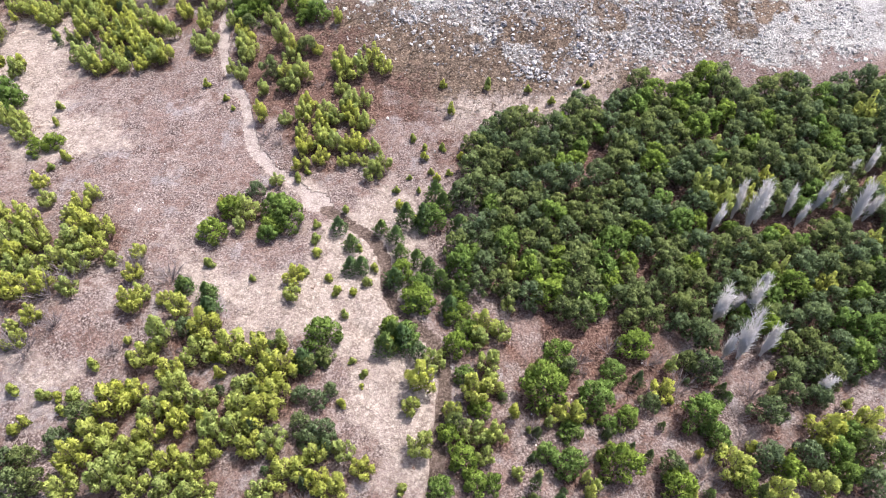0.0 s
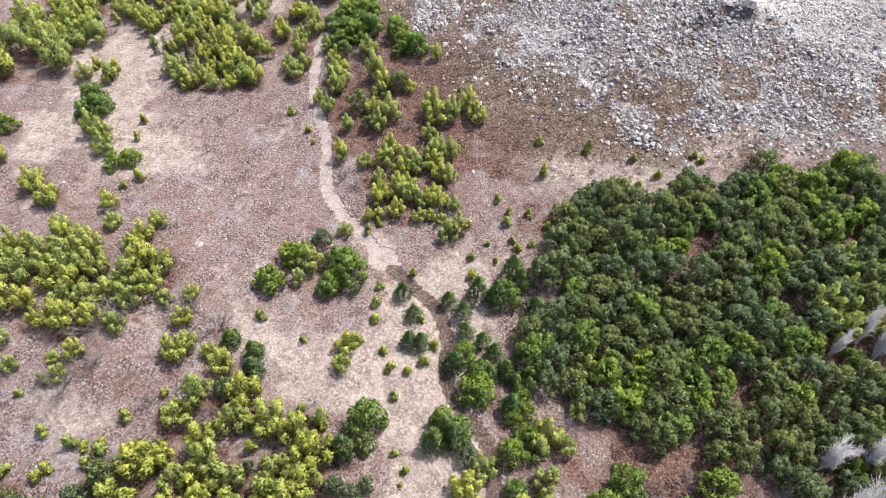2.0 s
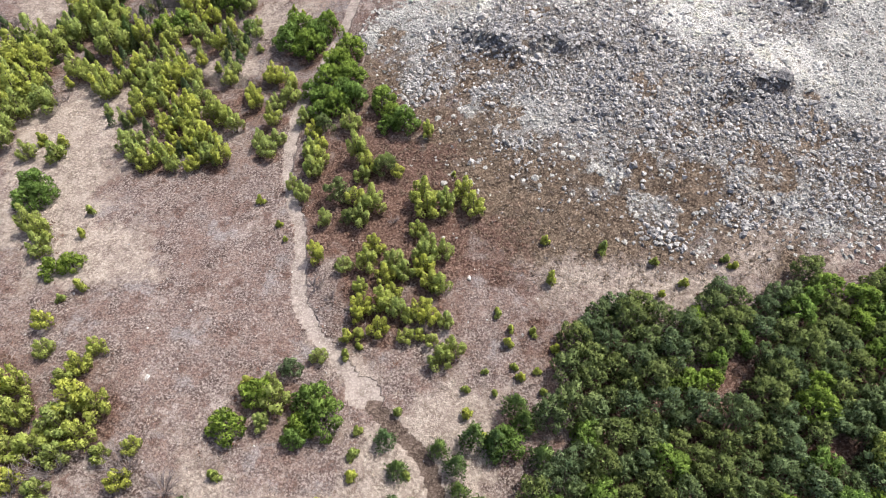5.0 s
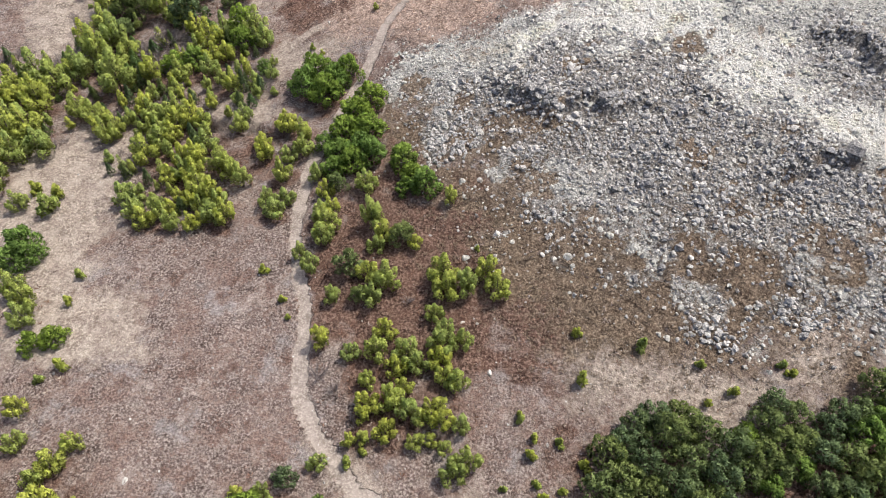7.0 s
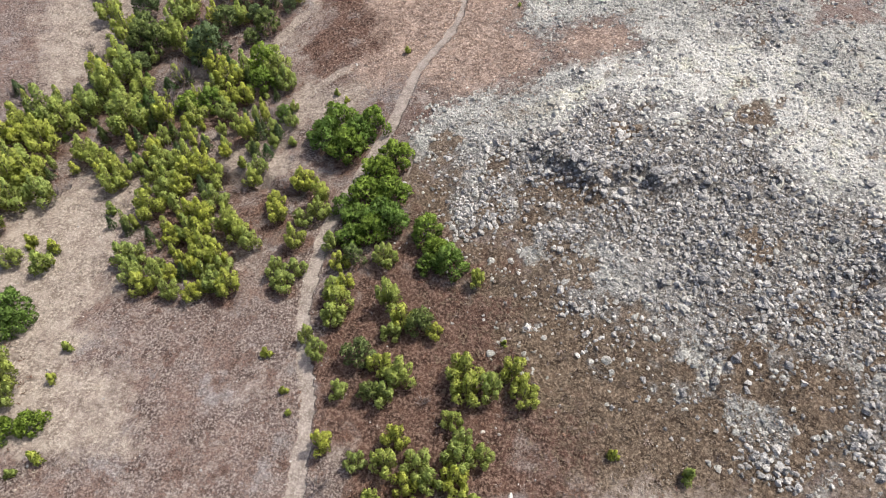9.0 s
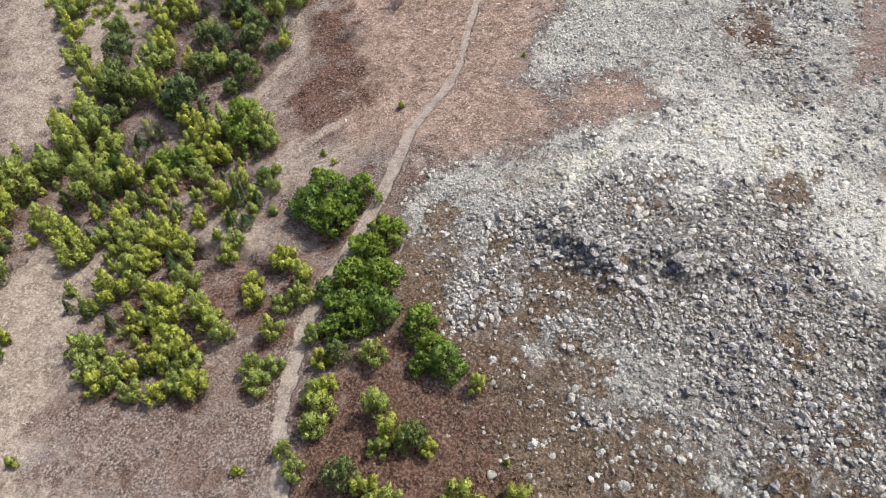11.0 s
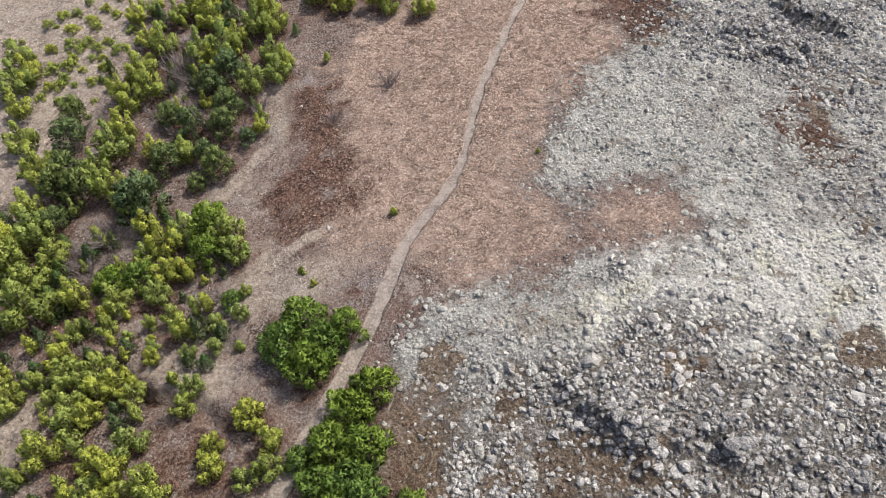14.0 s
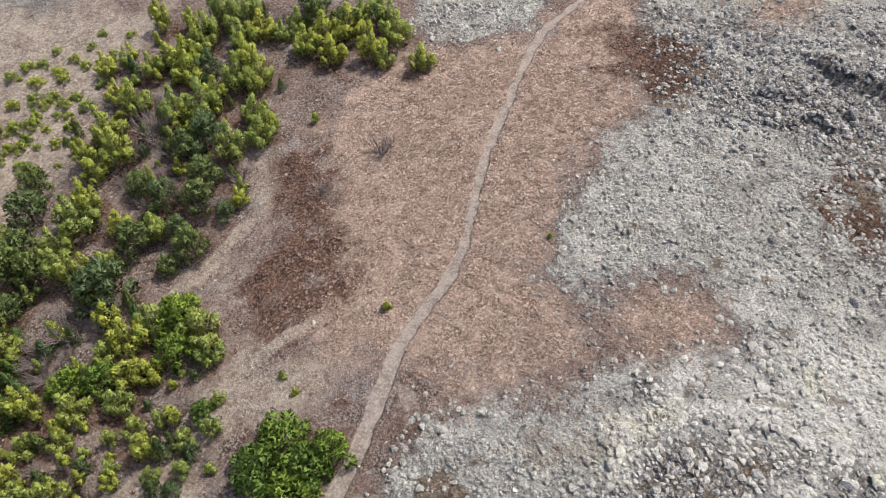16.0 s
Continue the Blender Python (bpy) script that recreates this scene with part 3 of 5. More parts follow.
SAPLINGS_A = [(-39.8, 23.9, 1.5), (-36.8, 24, 1.4), (-3.6, 20.3, 1.4), (-42.1, 30.2, 1), (-40.8, 31.8, 1.3), (-38.3, 27.5, 1.5), (-36.4, 24.8, 1.3), (-35.4, 26.9, 1.5), (-34.2, 27, 1.2), (-33.4, 25.8, 1.3), (-33.1, 27.7, 1), (-32.8, 27, 1.7), (-32, 30.1, 1.5), (-30.7, 27.7, 1.1), (-9.4, 27.7, 1.2), (-7.7, 29.6, 0.7), (-7.5, 30.9, 1.2), (-24.3, 42.3, 1.3), (-45.2, 55.2, 1.2), (-44.1, 56.8, 1.5)]
SAPLINGS_B = [(-17, 55, 1.3), (-16, 56.2, 1.1), (-48.4, 66.2, 1.3), (-47.7, 63.2, 1.2), (-31.1, 71.1, 1.3), (-27.9, 68.3, 1), (-26.7, 66.7, 0.8), (-3.8, 62.6, 0.9)]
SAPLINGS_C = [(-0, 70.9, 1.2), (1, 66.8, 1.6), (6, 71, 1.6), (11.1, 70.4, 1.1), (12, 67.3, 1), (14.1, 68.8, 1.2), (18.1, 71.9, 1.1), (19, 71.4, 1.3), (-59.6, 75.3, 1.7), (-57, 75.5, 1.8), (-56.4, 73.1, 2.7), (-10.7, 77.6, 0.8), (-37.8, 103.8, 0.9), (-36.1, 102.8, 0.8), (-82.4, 117, 1.4), (-75.7, 115.7, 1.4), (-75.6, 117.2, 1.5), (-74.7, 118.8, 1.7), (-74.6, 117.8, 1.6), (-73.3, 115.9, 1.3), (-71.1, 115.4, 0.9), (-69.6, 117.2, 0.9), (-31.5, 111.4, 1), (-83.8, 121.5, 1.6), (-81.1, 125.3, 1.5), (-80.1, 127, 1.7), (-78.6, 127.9, 1.4)]
SAPLINGS_D = [(-78.5, 122.1, 1.6), (-78.2, 130.0, 1.3), (-77.9, 125.4, 1.8), (-76.5, 119.6, 2), (-76.5, 123.5, 1.8), (-76.4, 127.5, 1.6), (-75.6, 129.5, 1.4), (-75.4, 121.7, 1.4), (-75.2, 126.8, 1.4), (-75.1, 123.3, 1.4), (-75.0, 120.7, 1.9), (-74.9, 124.3, 1.8), (-73.9, 129.0, 1.4), (-73.3, 120.6, 1.2), (-73.2, 122.5, 1.1), (-73.2, 123.8, 1.6), (-72.8, 125.2, 1.2), (-72.0, 122.8, 1.2), (-71.1, 119.4, 1.4), (-70.8, 121.6, 1.6), (-70.8, 124.4, 1.8), (-70.7, 127.6, 1.7), (-69.4, 120.0, 1.1), (-67.6, 119.5, 1.6), (-66.9, 120.9, 1.5), (-66.6, 124.3, 1.5), (-46.2, 129.2, 1.2), (-20.0, 120.7, 0.6), (-74.8, 131.6, 1.2), (-74.6, 133.7, 1.3), (-71.6, 131.3, 1.4), (-71.4, 134.5, 1.3)]
SAPLINGS_E = [(-69.6, 132.1, 1.3)]
SAPLINGS_F = [(-24.5, 42.2, 1.2), (-19.7, 40.7, 1.0), (-15.6, 38.8, 1.2), (-15.7, 41.7, 1.0), (-14.6, 41.9, 1.5), (-11.0, 39.8, 1.4), (-12.0, 41.4, 1.2), (-9.3, 40.0, 1.1), (-8.0, 41.2, 1.4), (-10.0, 37.2, 1.2), (-13.9, 46.4, 1.4), (-13.6, 44.6, 1.4), (-14.1, 48.4, 1.2), (-11.0, 50.8, 1.1), (-17.8, 34.0, 1.3), (-11.1, 31.6, 1.2), (-8.8, 32.1, 1.0), (-5.5, 54.2, 1.1)]
SAPLINGS_G = [(-5.0, 52.0, 1.4), (-4.0, 56.3, 0.9), (-2.9, 54.5, 0.9), (-2.3, 59.5, 1.3), (-1.4, 57.3, 1.1), (-0.7, 56.4, 1.2), (-0.0, 61.1, 1.2), (0.7, 57.4, 1.1), (2.3, 59.8, 1.5), (1.5, 55.5, 1.0), (0.7, 52.0, 1.1), (-3.2, 50.4, 1.0), (3.7, 54.9, 1.3), (-2.2, 61.0, 1.1), (-3.6, 62.2, 1.1), (-15.5, 33.0, 1.3), (-9.2, 45.7, 1.1), (-7.3, 43.2, 1.2)]
SAPLINGS = SAPLINGS_F + SAPLINGS_G + SAPLINGS_A + SAPLINGS_B + SAPLINGS_C + SAPLINGS_D + SAPLINGS_E
BARE_SHRUBS_A = [(-38.1, 127.0, 3.5), (-42.2, 121.1, 2.8), (-61.4, 123.4, 4.6), (-59.0, 122.0, 3.8), (-58.5, 118.3, 3.3), (-58.0, 115.8, 2.9), (-57.6, 98.2, 3.9), (-59.7, 100.3, 2.6), (-55.5, 117.5, 3.7), (-51.2, 117.7, 2.9), (-59.2, 99.1, 3.9), (-61.6, 123.1, 5), (-61.8, 120.8, 3.6), (-67.4, 115.7, 2.7), (-61.8, 117.3, 2.2), (-51.8, 126.3, 2.7), (-50.6, 120.7, 2.6), (-58.0, 102.0, 5), (-17.8, 58.5, 1.8), (-16.1, 70.9, 1.7), (-22.0, 61.8, 2.6), (-20.0, 60.7, 2.3), (-60.1, 72.9, 3.3), (-62.0, 82.0, 2.7), (-27.8, 40.2, 3.7), (-31.5, 41.4, 3.4), (-37.1, 39.8, 4.1), (-39.1, 37.6, 4.3), (-39.0, 31.4, 4.1), (-37.4, 34.4, 3.2), (15.1, 41.0, 3.9), (-2.0, 41.8, 2.3)]
BARE_SHRUBS_B = [(17.2, 35.1, 3), (13.6, 33.6, 2.7), (21.2, 34.0, 3), (23.5, 30.9, 3.6), (25.7, 32.8, 2.7), (24.3, 22.6, 3.3), (13.5, 20.8, 2.6), (8.3, 26.3, 2.7), (6.9, 38.4, 3.1), (30.7, 30.4, 2.9)]
BARE_SHRUBS = BARE_SHRUBS_A + BARE_SHRUBS_B
PALE_TREES_A = [(35.8, 51.1, 7.4), (31.5, 50.7, 4), (36.9, 51.7, 4.5), (34.4, 52.5, 5), (40.5, 52.6, 4.2), (41.4, 51.1, 2.9), (43.9, 53.1, 5.1), (46.6, 53.6, 2.5), (47.8, 51.0, 5.8), (49.1, 57.2, 3), (51.7, 58.1, 3.7), (29.0, 39.1, 6.4), (32.6, 39.7, 5.5), (30.7, 34.8, 7.2), (33.1, 35.1, 4.6), (35.3, 42.8, 3.5), (29.1, 34.8, 4.2), (37.4, 30.8, 4), (49.5, 51.7, 3.7), (31.5, 40.1, 3.3)]
PALE_TREES = PALE_TREES_A
STRAW = []
STRAW.append([(-14.2, 48.6), (-10.8, 52.2), (-6.3, 55.1), (-2.6, 54.2), (-1.6, 52.2), (-2.6, 38.0), (0.3, 33.1), (-0.4, 19.9), (-5.0, 19.7), (-7.4, 24.5), (-10.1, 26.6), (-10.5, 31.0), (-9.1, 32.3), (-14.7, 34.3), (-19.4, 34.0), (-22.3, 37.5), (-26.1, 39.4), (-29.9, 44.1), (-27.5, 45.4), (-21.5, 41.8), (-13.5, 42.5)])
STRAW.append([(-57.2, 65.7), (-51.9, 66.2), (-47.3, 65.9), (-41.3, 66.0), (-38.4, 61.9), (-40.3, 58.3), (-44.2, 57.3), (-47.8, 57.5), (-49.9, 55.7)])
STRAW.append([(-0.0, 68.6), (6.7, 69.8), (9.1, 70.9), (18.3, 71.3), (23.1, 76.4), (24.0, 75.9), (23.0, 71.0), (18.9, 69.7), (15.4, 62.7), (13.6, 66.2), (8.1, 67.6), (3.3, 66.4), (0.4, 64.5)])
STRAW.append([(27.4, 74.4), (32.3, 77.0), (34.6, 76.7), (28.5, 73.3)])
STRAW.append([(-65.6, 77.2), (-60.8, 80.9), (-58.3, 86.4), (-53.8, 86.3), (-52.5, 78.8), (-48.7, 73.5), (-52.7, 68.4), (-59.2, 68.5)])
STRAW.append([(-92.5, 120.7), (-78.9, 125.0), (-71.5, 126.2), (-70.4, 121.7), (-72.8, 116.5), (-72.2, 109.7), (-69.7, 102.9), (-68.6, 99.3), (-72.7, 93.0)])
STRAW.append([(-41.3, 104.2), (-36.6, 107.9), (-33.2, 107.2), (-34.0, 102.0), (-36.8, 99.4), (-41.3, 100.2)])
STRAW.append([(-55.6, 102.4), (-52.8, 106.3), (-49.8, 110.4), (-46.4, 114.2), (-45.5, 113.5), (-48.4, 109.0), (-51.4, 105.0), (-54.2, 102.2)])
STRAW.append([(-40.3, 31.7), (-35.3, 30.7), (-33.6, 28.5), (-36.6, 27.4), (-40.0, 29.4)])
STRAW.append([(-20.3, 56.8), (-17.0, 56.1), (-12.6, 54.6), (-15.0, 52.9), (-17.2, 52.3)])
STRAW.append([(-98.4, 133.5), (-69.2, 139.1), (-69.1, 130.7), (-70.2, 125.1), (-69.0, 118.2), (-67.1, 110.0), (-68.9, 104.8), (-74.2, 102.7)])
STRAW.append([(-0.2, 67.4), (1.7, 70.4), (6.1, 70.6), (10.0, 69.3), (13.2, 69.9), (13.9, 68.1), (11.1, 64.6), (7.6, 66.3), (2.6, 64.9)])
STRAW.append([(17.6, 73.7), (23.8, 77.2), (26.1, 76.0), (20.0, 71.6)])
STRAW.append([(-50.7, 124.5), (-49.1, 125.7), (-46.2, 120.9), (-45.1, 115.8), (-46.8, 115.4)])
STRAW.append([(-54.9, 107.0), (-53.0, 106.4), (-54.6, 102.4), (-58.4, 101.9), (-57.1, 103.7)])
STRAW.append([(-44.5, 106.9), (-42.0, 106.2), (-39.3, 101.4), (-40.3, 98.9), (-40.7, 95.5), (-43.8, 93.1), (-44.1, 94.6), (-42.1, 97.9), (-42.5, 101.9)])
STRAW.append([(-65.3, 78.1), (-61.1, 84.3), (-54.9, 85.5), (-51.4, 79.8), (-52.1, 72.4), (-44.6, 62.1), (-45.9, 56.1), (-54.5, 59.0), (-58.8, 55.3), (-64.1, 63.1), (-60.9, 68.2)])
STRAW.append([(-61.5, 85.0), (-57.3, 87.6), (-53.0, 85.2), (-52.8, 79.5), (-52.8, 74.8)])
STRAW.append([(-50.8, 93.5), (-39.1, 95.4), (-36.7, 92.0), (-45.1, 90.8)])
STRAW.append([(-62.6, 81.6), (-57.1, 85.1), (-52.8, 78.9), (-51.1, 72.0), (-54.0, 68.3), (-59.8, 72.1)])
ROCK = []
ROCK.append([(-25.6, 95.1), (-25.9, 101.4), (-22.5, 104.7), (-16.7, 107.0), (-7.4, 114.1), (32.3, 127.5), (70.0, 138.6), (52.2, 81.2), (27.2, 76.5), (21.5, 75.6), (17.9, 76.5), (15.8, 73.0), (10.7, 71.9), (8.5, 74.6), (0.2, 77.4), (-7.7, 78.1), (-11.3, 81.7), (-13.0, 87.1), (-17.9, 86.6), (-21.9, 91.9)])
ROCK.append([(-24.5, 104.4), (-21.5, 106.4), (-15.4, 109.1), (-14.2, 111.6), (-6.4, 113.2), (-6.3, 116.4), (-9.8, 118.7), (-14.2, 116.2), (-15.4, 113.6), (-20.2, 116.6), (-19.9, 126.5), (-18.8, 131.2), (-16.0, 137.7), (-14.7, 142.3), (-16.9, 149.3), (-17.4, 157.6), (16.3, 170.9), (12.0, 107.1), (-24.0, 93.2)])
ROCK.append([(-43.3, 152.5), (-29.1, 156.6), (-27.6, 147.6), (-32.9, 143.3), (-39.7, 142.2)])
ROCK.append([(-97.2, 137.6), (-80.3, 140.8), (-79.0, 136.4), (-80.2, 132.4), (-82.5, 129.2), (-87.6, 127.6)])
ROCK.append([(20.1, 75.1), (34.2, 76.9), (50.5, 76.7), (66.5, 78.1), (90.2, 80.2), (90.2, 150.3), (20.6, 152.4)])
SCREE = []
SCREE.append([(-18.5, 129.5), (-15.4, 135.3), (-6.4, 138.9), (-0.6, 135.4), (2.9, 131.3), (1.9, 124.7), (-4.2, 121.0), (-9.7, 120.9), (-14.1, 118.3), (-17.2, 113.5), (-20.2, 116.6), (-19.8, 125.8)])
GRASS = []
GRASS.append([(-45.7, 128.3), (-43.4, 135.0), (-40.4, 140.7), (-32.8, 143.1), (-27.0, 147.9), (-20.2, 159.1), (-17.4, 153.2), (-17.1, 143.5), (-16.2, 137.6), (-18.8, 131.2), (-20.4, 126.3), (-20.8, 117.1), (-14.9, 113.0), (-15.4, 109.1), (-21.4, 106.2), (-27.5, 106.5), (-30.0, 107.9), (-32.9, 105.2), (-37.3, 109.4), (-39.0, 117.1)])
GRASS.append([(-14.5, 114.7), (-12.7, 116.9), (-8.5, 118.8), (-6.6, 116.1), (-6.0, 113.9), (-9.0, 111.9), (-12.8, 111.8)])
GRASS.append([(-7.6, 160.1), (3.1, 163.8), (4.2, 159.8), (-1.6, 154.1), (-7.1, 151.7)])
RUST = []
RUST.append([(-49.6, 122.4), (-41.5, 124.3), (-38.7, 118.3), (-37.2, 111.6), (-37.4, 105.1), (-42.2, 103.9), (-44.3, 110.0), (-45.9, 115.6)])
RUST.append([(-28.7, 79.9), (-21.6, 83.9), (-12.5, 81.6), (-7.1, 72.2), (-7.1, 66.9), (-12.8, 62.3), (-13.4, 55.7), (-17.2, 56.6), (-19.9, 63.1), (-23.7, 67.6)])
RUST.append([(-43.0, 86.2), (-41.6, 88.0), (-38.2, 88.0), (-36.1, 86.4), (-41.2, 84.1)])
RUST.append([(-49.7, 80.3), (-47.2, 81.7), (-44.0, 78.0), (-45.2, 76.6)])
RUST.append([(2.0, 130.4), (4.7, 131.8), (5.5, 126.2), (2.6, 122.7), (1.5, 124.0)])
RUST.append([(-21.3, 147.3), (-15.1, 149.8), (-10.7, 145.9), (-10.8, 141.3), (-15.7, 141.1)])
RUST.append([(13.4, 42.0), (23.0, 39.5), (22.6, 31.8), (13.2, 30.2), (6.7, 33.5)])
RUST.append([(-3.3, 72.7), (-0.7, 71.4), (1.0, 65.8), (2.5, 59.9), (0.3, 59.3), (-1.5, 66.1), (-5.2, 69.6), (-8.9, 71.9), (-14.3, 71.6), (-14.9, 73.9), (-9.2, 75.2)])
TAN = []
TAN.append([(-12.0, 85.1), (-7.7, 78.4), (0.2, 77.7), (8.5, 74.6), (10.7, 71.7), (15.8, 72.8), (17.9, 76.6), (21.5, 75.5), (27.2, 76.5), (27.0, 72.5), (22.8, 70.6), (19.1, 72.7), (9.4, 68.6), (0.4, 68.6), (-6.4, 71.5), (-11.1, 77.9)])
TAN.append([(-25.9, 95.4), (-20.6, 95.4), (-18.0, 87.0), (-12.4, 83.3), (-14.9, 81.4), (-19.4, 85.6), (-23.0, 87.5)])
TAN.append([(-14.5, 93.5), (-9.0, 94.8), (-4.5, 94.4), (-1.0, 95.4), (-5.0, 91.1), (-9.8, 88.5), (-13.2, 89.0)])
TAN.append([(8.7, 78.7), (16.3, 82.6), (19.9, 81.4), (19.1, 78.6), (14.2, 75.8), (9.0, 75.7)])
TAN.append([(-18.1, 86.6), (-13.9, 87.2), (-5.4, 82.8), (0.2, 82.1), (10.2, 85.4), (23.6, 82.8), (26.1, 75.5), (17.9, 76.2), (11.8, 70.7), (5.8, 72.5), (0.2, 70.5), (-2.3, 67.8), (-8.3, 71.5), (-13.6, 77.2)])
TAN.append([(9.9, 82.4), (17.5, 82.9), (33.1, 86.3), (45.3, 89.9), (58.7, 90.3), (55.9, 79.9), (39.7, 78.6), (27.7, 76.5), (15.8, 75.5)])
GROVES = []
GROVES.append([(-70.6, 118.5), (-70.0, 129.5), (-68.7, 138.3), (-50.4, 143.3), (-52.3, 134.2), (-50.4, 127.0), (-48.3, 119.8), (-46.4, 114.5), (-64.9, 109.7), (-66.5, 116.5)])
GROVES.append([(-73.6, 103.8), (-56.6, 109.3), (-53.3, 106.0), (-52.1, 108.3), (-44.9, 106.5), (-42.5, 103.1), (-48.1, 100.1), (-47.9, 96.9), (-50.8, 93.2), (-55.2, 88.0), (-59.6, 86.4)])
GROVES.append([(-60.7, 87.7), (-51.1, 93.7), (-45.3, 96.5), (-39.3, 96.9), (-38.3, 94.0), (-44.8, 89.2), (-43.1, 85.1), (-54.2, 79.9)])
GROVES.append([(-78.8, 95.9), (-43.6, 103.9), (-40.1, 93.3), (-43.5, 89.1), (-38.6, 75.8), (-46.4, 74.1), (-57.7, 86.5), (-66.2, 78.0)])
GROVES.append([(-32.5, 33.1), (-16.0, 36.1), (-13.8, 31.9), (-11.4, 24.3), (-7.1, 19.7), (-31.9, 18.8), (-33.1, 25.4)])
GROVES.append([(5.3, 29.7), (18.5, 34.2), (29.4, 31.3), (45.7, 34.2), (40.1, 19.9), (2.2, 19.2)])
SCRUB = []
SCRUB.append([(-83.4, 118.4), (-80.9, 123.6), (-74.1, 130.1), (-69.3, 129.7), (-69.8, 121.9), (-67.9, 115.4), (-68.2, 108.6), (-72.1, 103.6)])
DIRT_TRAIL = [(-0.7, 20.5), (-0.5, 24.5), (0.1, 28.3), (0.3, 31.8), (-0.2, 34.2), (-1.7, 36.0), (-3.7, 37.5), (-5.3, 39.1), (-6.0, 41.8), (-6.2, 44.7), (-7.2, 46.5), (-8.2, 47.7), (-9.8, 48.8), (-11.7, 49.8), (-13.3, 51.0)]
TRACK = [(-13.3, 51.6), (-14.7, 52.5), (-16.7, 53.8), (-19.1, 56.3), (-19.1, 55.6), (-21.5, 57.9), (-23.1, 60.1), (-24.0, 62.7), (-25.0, 66.7), (-26.9, 70.7), (-29.2, 74.5), (-30.3, 78.1), (-30.8, 81.1), (-31.3, 84.4), (-31.1, 87.7), (-30.8, 91.0), (-30.1, 95.1), (-29.7, 98.2), (-29.4, 102.1), (-29.5, 105.3), (-29.2, 109.6), (-28.4, 111.8), (-27.4, 114.7), (-26.9, 118.9), (-27.4, 122.5), (-27.9, 126.4), (-28.0, 130.6), (-27.7, 136.0), (-27.6, 141.1), (-27.1, 146.9), (-25.2, 151.3), (-23.4, 154.9), (-21.5, 158.8)]
SIDE_TRAIL = [(-23.3, 87.4), (-24.1, 90.5), (-25.5, 94.4), (-25.5, 96.1), (-27.1, 97.4)]
BANK = []
BANK.append([(-51.4, 92.9), (-50.1, 91.3), (-46.7, 90.4), (-43.8, 90.2)])
BANK.append([(-41.6, 90.5), (-38.7, 90.1), (-36.8, 90.1)])
BANK.append([(-51.1, 92.7), (-49.7, 91.0), (-46.2, 90.0), (-43.0, 90.2)])
BANK.append([(-41.2, 90.8), (-39.3, 90.1), (-37.5, 89.9), (-36.3, 90.3)])
BANK.append([(-51.5, 92.6), (-50.1, 91.0), (-47.3, 90.4), (-45.9, 89.5)])
FOREST = [(3.2, 62.0), (6.8, 64.7), (12.5, 64.1), (14.0, 60.8), (15.5, 66.3), (17.9, 68.6), (19.8, 66.5), (23.8, 68.7), (27.0, 71.0), (37.0, 72.9), (37.9, 69.8), (41.6, 70.3), (57.9, 71.5), (62.9, 70.8), (48.3, 33.1), (35.0, 33.3), (31.9, 36.4), (24.3, 37.0), (21.6, 38.2), (12.8, 38.8), (6.9, 40.8), (1.6, 43.9), (1.0, 46.8), (4.2, 49.4), (3.7, 54.1)]
CLEARINGS = [(x, y, 0.8 * wide) for x, y, wide in [(19.3, 60.7, 2.8), (27.5, 54.8, 3.0), (22.4, 44.5, 2.2), (34.8, 63.8, 2.0), (13.1, 57.2, 1.7), (46.7, 68.7, 1.6), (29.1, 49.0, 1.9), (17.6, 58.2, 1.9), (30.6, 30.7, 2.2)]]


def inside(x, y, outline, soft, seed=0, wobble=1.6):
    """How far places lie inside an outline: 0 outside, 1 inside, with a wavering soft edge."""
    x, y = np.asarray(x, float), np.asarray(y, float)
    x = x + wobble * (ripple(x, y, 2.3, seed + 50) - 0.5) * 2 + 0.5 * wobble * (ripple(x, y, 0.8, seed + 52) - 0.5)
    y = y + wobble * (ripple(x, y, 2.3, seed + 51) - 0.5) * 2
    odd, near = np.zeros(x.shape, bool), np.full(x.shape, 1e9)
    for (ax, ay), (bx, by) in zip(outline, outline[1:] + outline[:1]):
        cross = ((ay > y) != (by > y)) & (x < (bx - ax) * (y - ay) / ((by - ay) or 1e-9) + ax)
        odd ^= cross
        near = np.minimum(near, to_piece(x, y, ax, ay, bx, by))
    signed = np.where(odd, near, -near)
    return np.clip(signed / soft * 0.5 + 0.5, 0, 1)


def to_piece(x, y, ax, ay, bx, by):
    dx, dy = bx - ax, by - ay
    k = np.clip(((x - ax) * dx + (y - ay) * dy) / (dx * dx + dy * dy + 1e-9), 0, 1)
    return np.hypot(x - ax - k * dx, y - ay - k * dy)


def smooth_line(points, rounds=3):
    """A winding line through the given turns, corners cut round."""
    for _ in range(rounds):
        cut = [points[0]]
        for (ax, ay), (bx, by) in zip(points, points[1:]):
            cut += [(0.75 * ax + 0.25 * bx, 0.75 * ay + 0.25 * by), (0.25 * ax + 0.75 * bx, 0.25 * ay + 0.75 * by)]
        points = cut + [points[-1]]
    return points


def to_line(x, y, points):
    near = np.full(np.shape(x), 1e9)
    for (ax, ay), (bx, by) in zip(points, points[1:]):
        near = np.minimum(near, to_piece(x, y, ax, ay, bx, by))
    return near


